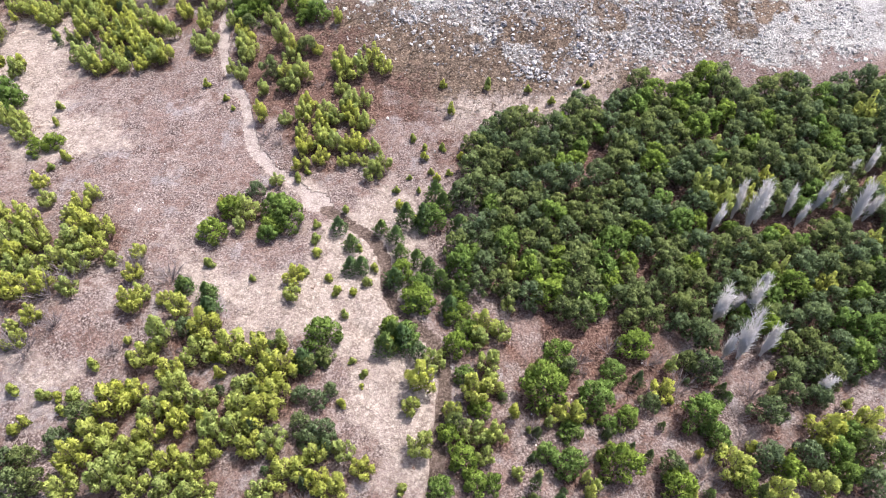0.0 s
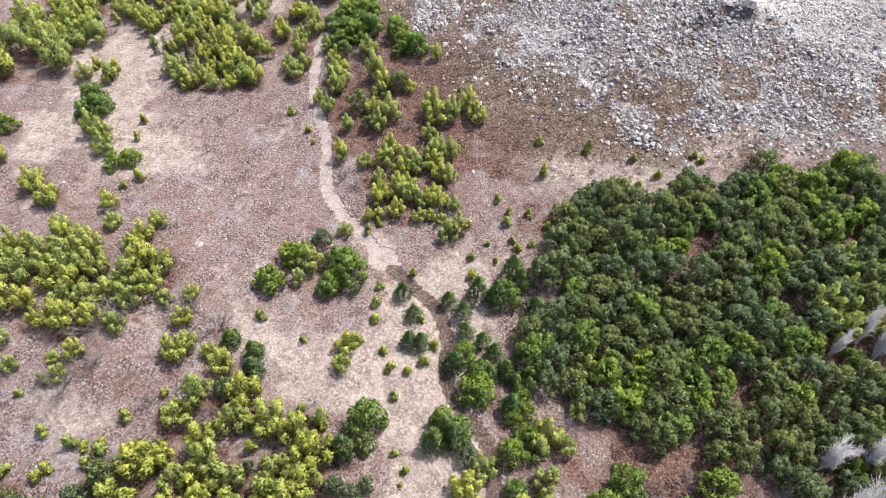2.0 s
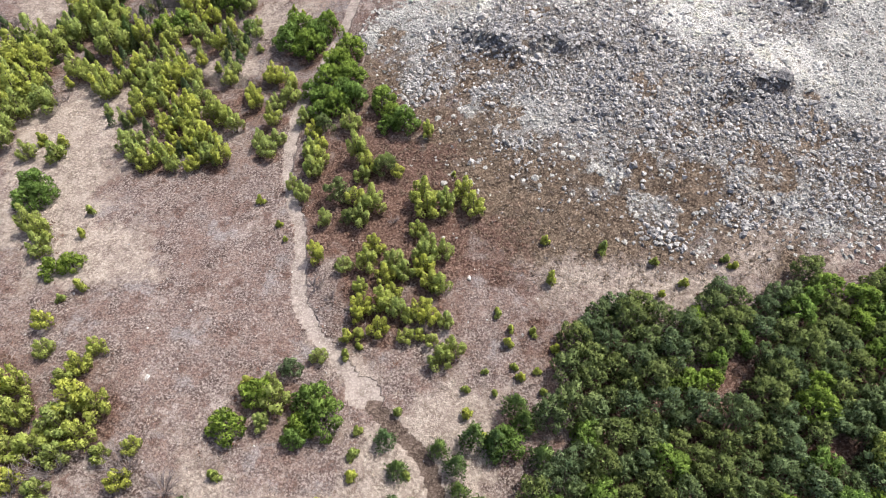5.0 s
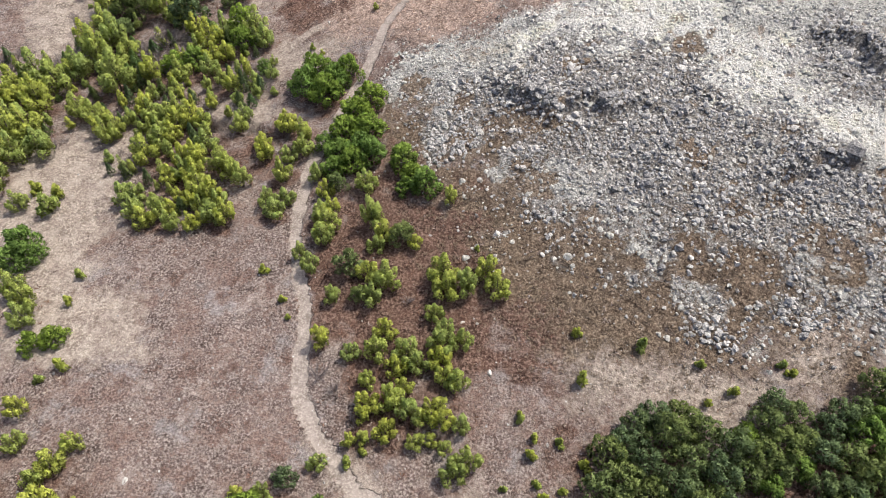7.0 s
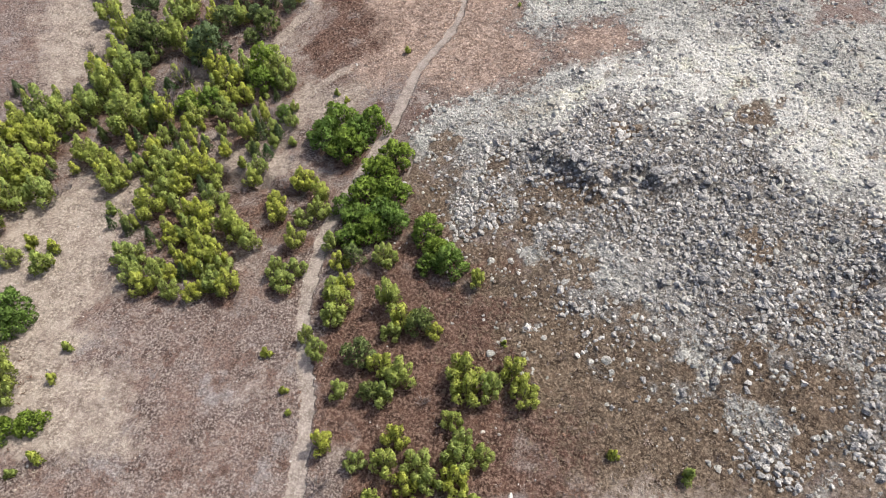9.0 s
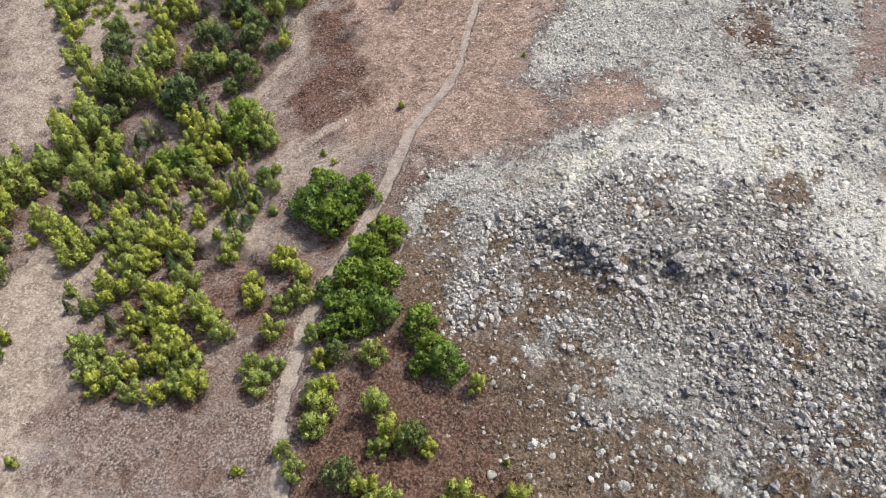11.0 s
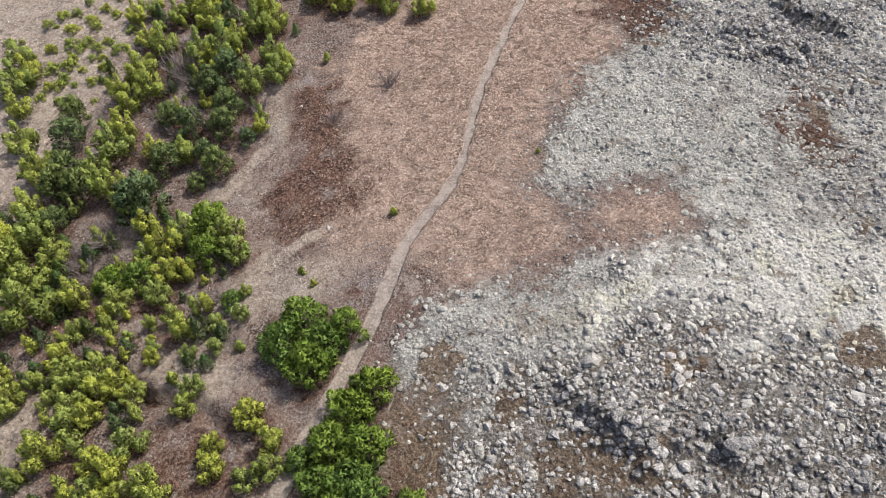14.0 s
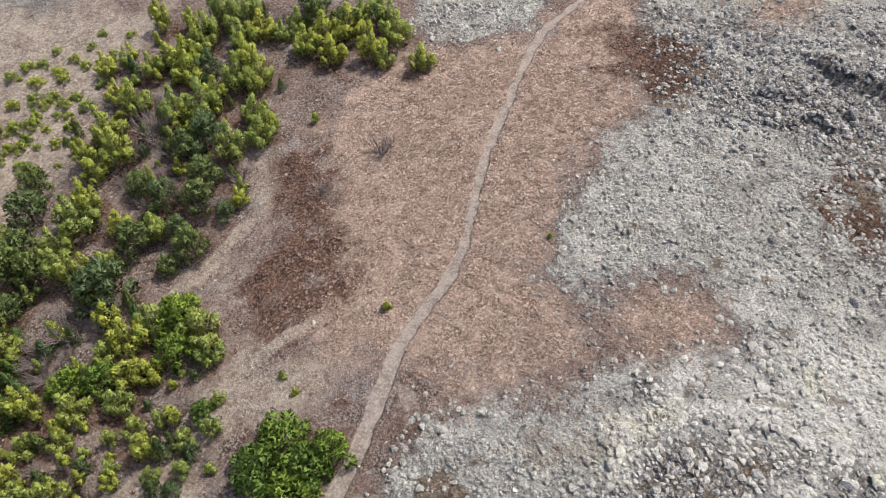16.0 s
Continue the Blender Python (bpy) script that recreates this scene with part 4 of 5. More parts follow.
# Pale worn edges of the bank by the grove.
SAND_LINE = smooth_line([(-53.9, 103.8), (-52.3, 105.7), (-50.9, 108.3), (-49.8, 110.4), (-48.8, 112.5), (-48.4, 114.7), (-47.7, 116.7)])
PALE_LINE = smooth_line([(-42.1, 101.7), (-41.1, 103.9), (-39.7, 106.5), (-37.4, 108.4)])
TRACK_LINE, TRAIL_LINE, SIDE_LINE = smooth_line(TRACK), smooth_line(DIRT_TRAIL), smooth_line(SIDE_TRAIL)


def covers(x, y):
    """Shares of straw, rock, grass, rust, tan, track and trail at places on the plan."""
    x, y = np.asarray(x, float), np.asarray(y, float)

    def union(outlines, soft, seed, wobble=1.6):
        w = np.zeros(x.shape)
        for k, o in enumerate(outlines):
            w = np.maximum(w, inside(x, y, o, soft, seed + k, wobble))
        return w

    wave = 0.35 * (ripple(x, y, 1.5, 77) - 0.5)
    narrow = 0.24 * np.clip((y - 100.0) / 25.0, 0, 1)
    track = 1 - np.clip((to_line(x, y, TRACK_LINE) + wave - 0.42 + narrow) / 0.36, 0, 1)
    turning = 1 - np.clip((np.hypot((x + 14.6) / 1.5, (y - 52.1) / 1.5) - 0.85) / 0.3, 0, 1)
    side = 0.7 * (1 - np.clip((to_line(x, y, SIDE_LINE) + wave - 0.12) / 0.35, 0, 1))
    trail = 1 - np.clip((to_line(x, y, TRAIL_LINE) + 0.6 * wave - 0.50) / 0.30, 0, 1)
    straw = np.maximum(0.9 * union(STRAW, 3.0, 100), 1 - np.clip((np.minimum(to_line(x, y, SAND_LINE), to_line(x, y, PALE_LINE)) + 1.4 * wave - 0.35) / 0.5, 0, 1))
    tan = union(TAN, 3.5, 500)
    rock = union(ROCK, 3.0, 200) * (1 - 0.8 * tan * np.clip(2.6 * ripple(x, y, 2.4, 510) - 0.75, 0, 1)) * (1 - 0.8 * straw)
    grass = union(GRASS, 4.0, 300)
    rock = rock * (1 - 0.75 * grass)
    return {"straw": straw, "scree": union(SCREE, 2.5, 250), "rock": rock, "grass": grass, "rust": np.maximum(np.maximum(1.1 * union(RUST, 5.0, 400, 3.6), 0.7 * inside(x, y, FOREST, 3.0, 480)), needle_litter(x.ravel(), y.ravel()).reshape(x.shape)) * (1 - 0.75 * straw),
            "tan": tan, "track": np.maximum(np.maximum(1.35 * track, 1.5 * turning), side), "trail": 1.4 * trail}


# Where stones lie thickest: x, y, reach along x and y, weight.
DRIFTS = [(-8.0, 94.8, 11.0, 6.0, 0.5), (3.9, 92.7, 9.0, 7.0, 0.35), (15.0, 81.9, 7.0, 9.0, 0.35), (22.0, 91.0, 6.0, 6.0, 0.5), (-16.3, 89.2, 3.0, 3.6, 0.6), (11.6, 73.6, 3.2, 1.6, 0.6),
          (20.0, 77.1, 2.2, 3.0, 0.6), (25.0, 108.5, 7.0, 4.0, 0.5), (2.5, 142.3, 8.0, 6.0, 0.5), (-2.1, 104.7, 6.0, 4.0, 0.25), (11.9, 99.8, 9.0, 6.0, 0.2), (34.2, 84.3, 10.0, 8.0, 0.35)]


# Brown soil and dead turf between the stones: x, y, reach along x and y.
SOIL = [(-9.0, 93.6, 4.6, 1.5), (-14.4, 87.5, 2.6, 3.6), (-10.5, 83.9, 4.0, 3.0), (-16.8, 96.6, 1.6, 1.6), (4.0, 75.0, 4.5, 2.2), (10.4, 79.2, 3.0, 1.6), (-7.2, 86.3, 3.6, 2.6), (4.2, 128.2, 1.6, 2.8), (-12.8, 145.5, 2.6, 4.2),
        (15.0, 79.3, 3.0, 1.6), (-22.5, 97.0, 1.6, 3.4), (-2.0, 80.0, 5.0, 2.2), (24.0, 84.0, 3.5, 2.0), (-4.5, 101.6, 1.6, 1.2), (8.0, 106.0, 2.4, 1.8)]


def soil(x, y):
    """How bare of stones and lichen the ground is, from 0 to 1, in ragged patches."""
    x, y = np.asarray(x, float), np.asarray(y, float)
    bare_ground = 2.6 * (ripple(x, y, 4.6, 91) - 0.70) * np.clip((103.0 - y) / 6.0, 0, 1)
    for cx, cy, rx, ry in SOIL:
        bare_ground = np.maximum(bare_ground, 1.3 * np.exp(-((x - cx) / rx) ** 2 - ((y - cy) / ry) ** 2))
    return np.clip(bare_ground + 1.3 * (ripple(x, y, 1.1, 92) - 0.55), 0, 1)


# Where the lichen is palest: x, y, reach along x and y.
PALE = [(-4.0, 105.5, 8.0, 4.5), (4.0, 110.0, 9.0, 6.5), (13.0, 104.0, 9.0, 6.0), (1.0, 101.0, 5.0, 2.5), (-9.0, 112.0, 5.0, 3.0), (22.0, 99.0, 7.0, 4.5)]


def paleness(x, y):
    """How pale the lichen is, from 0 to 1."""
    x, y = np.asarray(x, float), np.asarray(y, float)
    pale = np.zeros(x.shape)
    for cx, cy, rx, ry in PALE:
        pale = np.maximum(pale, np.exp(-((x - cx) / rx) ** 2 - ((y - cy) / ry) ** 2))
    return np.clip(1.25 * pale + 0.9 * (ripple(x, y, 1.8, 98) - 0.5), 0, 1)


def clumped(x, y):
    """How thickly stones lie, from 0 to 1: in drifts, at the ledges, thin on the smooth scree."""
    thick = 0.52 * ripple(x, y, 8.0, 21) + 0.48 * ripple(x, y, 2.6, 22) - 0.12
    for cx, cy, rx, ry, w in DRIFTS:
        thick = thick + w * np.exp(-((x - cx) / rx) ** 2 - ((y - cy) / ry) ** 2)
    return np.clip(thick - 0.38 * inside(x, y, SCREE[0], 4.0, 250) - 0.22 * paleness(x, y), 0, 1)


NEEDLE_FALL = [(x, y, w) for x, y, w in OLIVE_PINES + DARK_PINES + GREEN_TREES if w > 2.0]


def needle_litter(x, y):
    """Red-brown fallen needles, spread raggedly round the larger trees."""
    fall = np.zeros(x.shape)
    for tx, ty, w in NEEDLE_FALL:
        s = np.where((np.abs(x - tx) < 2 * w) & (np.abs(y - ty) < 2 * w))[0]
        r = np.hypot(x[s] - tx, y[s] - ty) / w
        fall[s] = np.maximum(fall[s], np.clip(1.25 - 0.9 * r, 0, 1))
    return 0.66 * np.clip(fall + 0.9 * (ripple(x, y, 1.9, 81) - 0.55), 0, 1) * (fall > 0)

# ---- the ground ----


def spread(low, high, step, far):
    """Grid lines: close together in the middle, wider and wider out to the horizon."""
    core = list(np.arange(low, high + step, step))
    gap, a, b = step, [core[0]], [core[-1]]
    while b[-1] < far:
        gap *= 1.22
        a.append(a[-1] - gap), b.append(b[-1] + gap)
    return np.array(a[:0:-1] + core + b[1:])


PITS = [(-8.8, 36.4, 0.5, 0.7), (-7.9, 35.6, 0.55, 0.8), (-8.3, 35.1, 0.4, 0.5), (-9.0, 38.0, 0.35, 0.6)]      # dug holes in the pale grass


def fine_relief(x, y, w):
    """Tussocks, hummocks, ruts and loose stone, by what covers the ground."""
    lumps = ripple(x, y, 0.9, 1) * 0.6 + ripple(x, y, 0.42, 2) * 0.4 - 0.5
    swell = ripple(x, y, 3.1, 3) - 0.5
    high = 0.20 + 0.32 * w["rock"] + 0.14 * w["tan"] + 0.06 * w["grass"] - 0.08 * w["straw"]
    worn = np.clip(np.maximum(w["track"], w["trail"]), 0, 1)
    z = lumps * high * (1 - 0.85 * worn) + 0.30 * swell * (1 - worn) - 0.16 * w["trail"] - 0.06 * w["track"]
    for px, py, wide, deep in PITS:
        z = z - deep * np.exp(-((x - px) ** 2 + (y - py) ** 2) / wide ** 2)
    for k, line in enumerate(BANK):
        z = z - 1.1 * np.exp(-(to_line(x, y + 0.55 + 1.1 * (ripple(x, y, 1.1, 60 + k) - 0.5), line) / 0.55) ** 2)
    return z


def build_ground():
    gx, gy = spread(-98.0, 66.0, 0.46, 2400.0), spread(10.0, 162.0, 0.46, 2400.0)
    x, y = [a.ravel() for a in np.meshgrid(gx, gy)]
    w = covers(x, y)
    z = land(x, y) + fine_relief(x, y, w)
    nx, ny = len(gx), len(gy)
    corner = (np.arange(ny - 1)[:, None] * nx + np.arange(nx - 1)[None, :]).ravel()
    quads = np.stack([corner, corner + 1, corner + nx + 1, corner + nx], 1)
    mesh = bpy.data.meshes.new("ground")
    fill(mesh, np.stack([x, y, z], 1), quads)
    mesh.polygons.foreach_set("use_smooth", np.ones(len(quads), bool))
    ones = np.ones(len(x))
    for name, keys in (("cover_a", ("straw", "rock", "grass")), ("cover_b", ("rust", "tan", "track"))):
        layer = mesh.color_attributes.new(name, "FLOAT_COLOR", "POINT")
        layer.data.foreach_set("color", np.stack([*(w[k] for k in keys), ones], 1).astype(np.float32).ravel())
    layer = mesh.attributes.new("trail", "FLOAT", "POINT")
    layer.data.foreach_set("value", w["trail"].astype(np.float32))
    layer = mesh.attributes.new("pale", "FLOAT", "POINT")
    layer.data.foreach_set("value", paleness(x, y).astype(np.float32))
    layer = mesh.attributes.new("soil", "FLOAT", "POINT")
    layer.data.foreach_set("value", soil(x, y).astype(np.float32))
    layer = mesh.attributes.new("rubble", "FLOAT", "POINT")
    layer.data.foreach_set("value", clumped(x, y).astype(np.float32))
    mesh.materials.append(GROUND)
    ob = tagged(new("ground", mesh), "open hillside of dry heath, pale straw and lichened stone", "ground", kind="structure")
    return ob


def fill(mesh, points, faces):
    """Vertices and same-sized faces into a mesh, from arrays."""
    n, k = faces.shape
    mesh.vertices.add(len(points))
    mesh.vertices.foreach_set("co", np.ascontiguousarray(points, np.float32).ravel())
    mesh.loops.add(n * k)
    mesh.loops.foreach_set("vertex_index", np.ascontiguousarray(faces, np.int32).ravel())
    mesh.polygons.add(n)
    mesh.polygons.foreach_set("loop_start", np.arange(0, n * k, k, dtype=np.int32))
    mesh.update(calc_edges=True)


build_ground()


# ---- trees and shrubs ----
rng = np.random.default_rng(7)


def unit(v):
    return v / (np.linalg.norm(v, axis=-1, keepdims=True) + 1e-9)


def clump_mesh(name, clumps, blades, size, material):
    """A crown of leafy clumps. Each clump has a foot, an axis, a length, a reach and a taper; its hide is short pointed blades, shaded as one soft body."""
    starts, tips, sides, softs, young = [], [], [], [], []
    area = np.array([c[2] * c[3] for c in clumps])
    share = np.maximum(12, (blades * area / area.sum()).astype(int))
    for (foot, axis, length, reach, taper), n in zip(clumps, share):
        axis = unit(np.asarray(axis, float))
        a = unit(np.cross(axis, [0.31, 0.87, 0.17]))
        b = np.cross(axis, a)
        u = 1 - rng.uniform(0, 1, n) ** 1.35 * 0.93
        turn = rng.uniform(0, 2 * np.pi, n)
        phase = rng.uniform(0, 6.28, 3)
        if taper == "cone":
            wide = (1.02 - u) ** 0.8 * (1 + 0.22 * np.sin(u * 34 + phase[0] + 1.5 * np.sin(turn + phase[1])))
            slope = np.full(n, 0.30)
        else:
            body = np.clip(1 - ((u - 0.42) / 0.60) ** 2, 0.02, 1)
            wide, slope = np.sqrt(body), np.clip((u - 0.42) * 1.9, -0.9, 1.4)
        wide = wide * reach * (1 + 0.22 * np.cos(3 * turn + phase[0] + 3 * u) + 0.16 * np.cos(5 * turn + phase[1] - 5 * u)) * rng.uniform(0.72, 1.06, n)
        ring = a * np.cos(turn)[:, None] + b * np.sin(turn)[:, None]
        where_at = np.asarray(foot) + axis * (u * length)[:, None] + ring * wide[:, None]
        hide = unit(ring + axis * slope[:, None])
        way = unit(0.55 * hide + 0.55 * axis + 0.55 * rng.normal(size=(n, 3)))
        across = unit(np.cross(way, 0.8 * hide + 0.6 * rng.normal(size=(n, 3))))
        long = size * rng.uniform(0.7, 1.35, n)[:, None]
        starts.append(where_at - 0.35 * way * long)
        tips.append(where_at + 0.65 * way * long)
        sides.append(across * long * 0.30)
        flat = unit(np.cross(way, across))
        flat = flat * np.sign((flat * hide).sum(1, keepdims=True) + 1e-6)
        softs.append(unit(0.75 * hide + 0.50 * flat + np.array([0, 0, 0.15])))
        # Young growth paler toward tips; upward-facing blades also painted lighter, like light from above.
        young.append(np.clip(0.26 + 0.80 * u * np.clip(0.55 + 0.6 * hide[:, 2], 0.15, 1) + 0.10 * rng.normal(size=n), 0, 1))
    start, tip, side = np.concatenate(starts), np.concatenate(tips), np.concatenate(sides)
    points = np.stack([start + side, tip, start - side], 1).reshape(-1, 3)
    mesh = bpy.data.meshes.new(name)
    fill(mesh, points, np.arange(len(points)).reshape(-1, 3))
    mesh.polygons.foreach_set("use_smooth", np.ones(len(mesh.polygons), bool))
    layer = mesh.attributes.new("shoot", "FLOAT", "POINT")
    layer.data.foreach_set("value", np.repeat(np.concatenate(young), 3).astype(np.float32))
    mesh.normals_split_custom_set_from_vertices(np.repeat(np.concatenate(softs), 3, axis=0).tolist())
    mesh.materials.append(material)
    return mesh


def rods_mesh(name, starts, ends, r0, r1, material, sides=4, joints=()):
    """Tapered rods from starts to ends, joined in one mesh; joints: pairs of rods, the second of which grows from the end of the first."""
    starts, ends = np.asarray(starts, float), np.asarray(ends, float)
    axis = unit(ends - starts)
    a = unit(np.cross(axis, np.where(np.abs(axis[:, 2:3]) > 0.9, [1.0, 0, 0], [0, 0, 1.0])))
    b = np.cross(axis, a)
    turns = np.arange(sides) / sides * 2 * np.pi
    ring = a[:, None, :] * np.cos(turns)[None, :, None] + b[:, None, :] * np.sin(turns)[None, :, None]
    r0, r1 = np.broadcast_to(r0, len(starts))[:, None, None], np.broadcast_to(r1, len(starts))[:, None, None]
    points = np.concatenate([starts[:, None, :] + ring * r0, ends[:, None, :] + ring * r1], 1).reshape(-1, 3)
    k = np.arange(sides)
    q = np.stack([k, (k + 1) % sides, (k + 1) % sides + sides, k + sides], 1)
    quads = (q[None] + (np.arange(len(starts)) * 2 * sides)[:, None, None]).reshape(-1, 4)
    if len(joints):
        webs = [[2 * sides * i + sides, 2 * sides * i + sides + 1, 2 * sides * j + 1, 2 * sides * j] for i, j in joints]
        quads = np.concatenate([quads, np.array(webs)])
    mesh = bpy.data.meshes.new(name)
    fill(mesh, points, quads)
    mesh.polygons.foreach_set("use_smooth", np.ones(len(quads), bool))
    mesh.materials.append(material)
    return mesh


def plumes(count, high, reach, spread_out, low):
    """Upright shoots of a young pine: a leader and lesser ones round it, leaning outwards."""
    clumps, turn = [], float(rng.uniform(0, 6.28))
    for k in range(count):
        turn += 2.4 + float(rng.normal(0, 0.25))
        far = 0.0 if k == 0 else spread_out * float(np.sqrt(rng.uniform(0.25, 1.0)))
        top = high * (1.0 if k == 0 else (1.0 - 0.42 * far / max(spread_out, 0.01)) * float(rng.uniform(0.72, 1.0)))
        foot = low * high * float(rng.uniform(0.6, 1.5))
        foot = min(foot, 0.55 * top)
        clumps.append(((0.72 * far * math.cos(turn), 0.72 * far * math.sin(turn), foot), (0.5 * far * math.cos(turn), 0.5 * far * math.sin(turn), top - foot), top - foot, reach * float(rng.uniform(0.75, 1.2)), "round"))
    return clumps


def puffs(count, high, reach, wide, low):
    """Rounded leafy boughs set over a dome, with a few upright ones at the top."""
    clumps, turn = [], float(rng.uniform(0, 6.28))
    lobe = float(rng.uniform(0, 6.28))
    for k in range(count):
        turn += 2.4 + float(rng.normal(0, 0.3))
        up = (k + 0.5) / count
        far = wide * math.sqrt(max(0.0, 1 - (max(up - 0.25, 0) / 0.80) ** 2)) * float(rng.uniform(0.70, 1.1)) * (1 + 0.2 * math.cos(2 * turn + lobe))
        z = high * (low + (0.80 - low) * up) * float(rng.uniform(0.92, 1.06))
        size = reach * float(rng.uniform(0.75, 1.3))
        clumps.append(((0.62 * far * math.cos(turn), 0.62 * far * math.sin(turn), z - 0.6 * size), (math.cos(turn) * (1.05 - up), math.sin(turn) * (1.05 - up), 0.55 + 0.8 * up), 2.1 * size, size, "round"))
    return clumps


def tree(name, label, category, group, high, trunk_r, clumps, blades, size, leaves, lean=0.06):
    """A tree one metre across at the crown: bent trunk with limbs that end in leafy clumps."""
    root = tagged(new(name), label, category, group)
    crown = new("crown", clump_mesh(name + "_crown", clumps, blades, size, leaves))
    bend = rng.uniform(-lean, lean, 2)
    steps = np.linspace(-0.04, 0.80, 5)
    line = np.stack([bend[0] * steps * (0.8 - steps), bend[1] * steps * (0.8 - steps), steps * high], 1)
    radii = trunk_r * (1.1 - steps)
    ends_at = np.array([np.asarray(c[0]) + unit(np.asarray(c[1], float)) * c[2] * 0.55 for c in clumps[:9]])
    roots = np.stack([np.interp(ends_at[:, 2] * 0.6, line[:, 2], line[:, k]) for k in range(3)], 1)
    starts, ends = np.concatenate([line[:-1], roots]), np.concatenate([line[1:], ends_at])
    r0 = np.concatenate([radii[:-1], np.full(len(roots), trunk_r * 0.38)])
    r1 = np.concatenate([radii[1:], np.full(len(roots), trunk_r * 0.14)])
    joints = [(0, 1), (1, 2), (2, 3)] + [(int(np.argmin(np.abs(line[1:, 2] - foot[2]))), 4 + k) for k, foot in enumerate(roots)]
    trunk = new("trunk", rods_mesh(name + "_trunk", starts, ends, r0, r1, BARK, 4, joints))
    for part_ob in (trunk, crown):
        part_ob.parent = root
    return root


def bare(name, label, category, group, high, stems, twigs, spreading, thick, material):
    """A leafless shrub or tree one metre across: stems that fork into fine upright twigs."""
    root = tagged(new(name), label, category, group)
    turn, far = rng.uniform(0, 2 * np.pi, stems), np.sqrt(rng.uniform(0.05, 1, stems)) * 0.42 * spreading
    base = np.stack([0.05 * np.cos(turn), 0.05 * np.sin(turn), np.full(stems, -0.03)], 1)
    tops = np.stack([far * np.cos(turn), far * np.sin(turn), high * rng.uniform(0.45, 0.95, stems)], 1)
    k = rng.integers(0, stems, twigs)
    f = rng.uniform(0.25, 1.0, twigs)[:, None]
    start = base[k] * (1 - f) + tops[k] * f
    way = unit(rng.normal(size=(twigs, 3)) * np.array([0.55, 0.55, 0.35]) + unit(tops[k] - base[k]) + np.array([0, 0, 0.35]))
    end = start + way * rng.uniform(0.10, 0.26, twigs)[:, None] * max(1.0, high * 0.6)
    stem = new("trunk", rods_mesh(name + "_stems", base, tops, thick * 1.3, thick * 0.7, material, 4))
    spray = new("twig_spray", rods_mesh(name + "_spray", start, end, thick * 0.8, thick * 0.3, material, 3))
    stem.parent = spray.parent = root
    return root


def plant(makers, places, size_to_height=None):
    """Each place gets one of the kinds, in turn; repeats share the kinds' meshes."""
    made = {}
    for n, (x, y, wide) in enumerate(places):
        k = int(rng.integers(len(makers)))
        m = pose(x, y, spot(x, y), float(rng.uniform(-4, 4)), float(rng.uniform(-4, 4)), float(rng.uniform(0, 360)))
        tall = wide * float(rng.uniform(0.88, 1.15))
        m = m @ Matrix.Diagonal((wide, wide, tall, 1.0))
        if k not in made:
            made[k] = makers[k]()
            made[k].matrix_basis = m
        else:
            copy_thing(made[k], m).matrix_basis = m


def olive_pine():
    high = float(rng.uniform(1.2, 1.55))
    return tree("pine_tree", "olive-green young pine with tufted yellowish shoots on dry heath", "tree", "olive pines", high, 0.030, plumes(int(rng.integers(8, 12)), high, 0.155, 0.45, 0.14), 1700, 0.095, NEEDLES_OLIVE)


def green_tree():
    high = float(rng.uniform(0.9, 1.1))
    return tree("broad_tree", "bright green bushy evergreen tree with dense rounded crown", "tree", "green evergreen trees", high, 0.034, puffs(20, high, 0.15, 0.50, 0.16), 2100, 0.085, LEAVES_GREEN)


def dark_pine():
    high = float(rng.uniform(1.1, 1.4))
    return tree("dark_pine_tree", "dark green pine tree with clumped shadowy crown", "tree", "dark pines", high, 0.032, puffs(15, high, 0.160, 0.48, 0.22), 1750, 0.086, NEEDLES_DARK)


def young_fir():
    high = float(rng.uniform(1.0, 1.35))
    return tree("fir_tree", "small dark green conical fir beside the dirt trail", "tree", "young firs", high, 0.028, [((0, 0, 0.05 * high), (0, 0, 1), 0.96 * high, 0.48, "cone")], 1500, 0.095, NEEDLES_FIR, 0.03)


def sapling():
    high = float(rng.uniform(0.75, 1.25))
    return tree("sapling", "small yellow-green pine sapling in pale dry grass", "sapling", "pine saplings", high, 0.030, plumes(int(rng.integers(3, 6)), high, 0.20, 0.30, 0.10), 560, 0.15, NEEDLES_YOUNG, 0.08)


def low_bush():
    high = float(rng.uniform(0.42, 0.62))
    return tree("low_bush", "low spreading yellow-green bush on ochre dry grass", "bush", "low bushes", high, 0.026, puffs(9, high, 0.17, 0.46, 0.12), 520, 0.13, NEEDLES_YOUNG)


def bare_shrub():
    return bare("bare_shrub", "leafless grey-mauve shrub of fine tangled twigs", "shrub", "bare shrubs", float(rng.uniform(0.45, 0.65)), 18, 210, 1.1, 0.0072, BARE_TWIGS)


def pale_tree():
    return bare("pale_tree", "tall leafless tree of silvery white twigs among dark pines", "tree", "pale bare trees", 2.4, 22, 1300, 0.52, 0.0085, PALE_TWIGS)


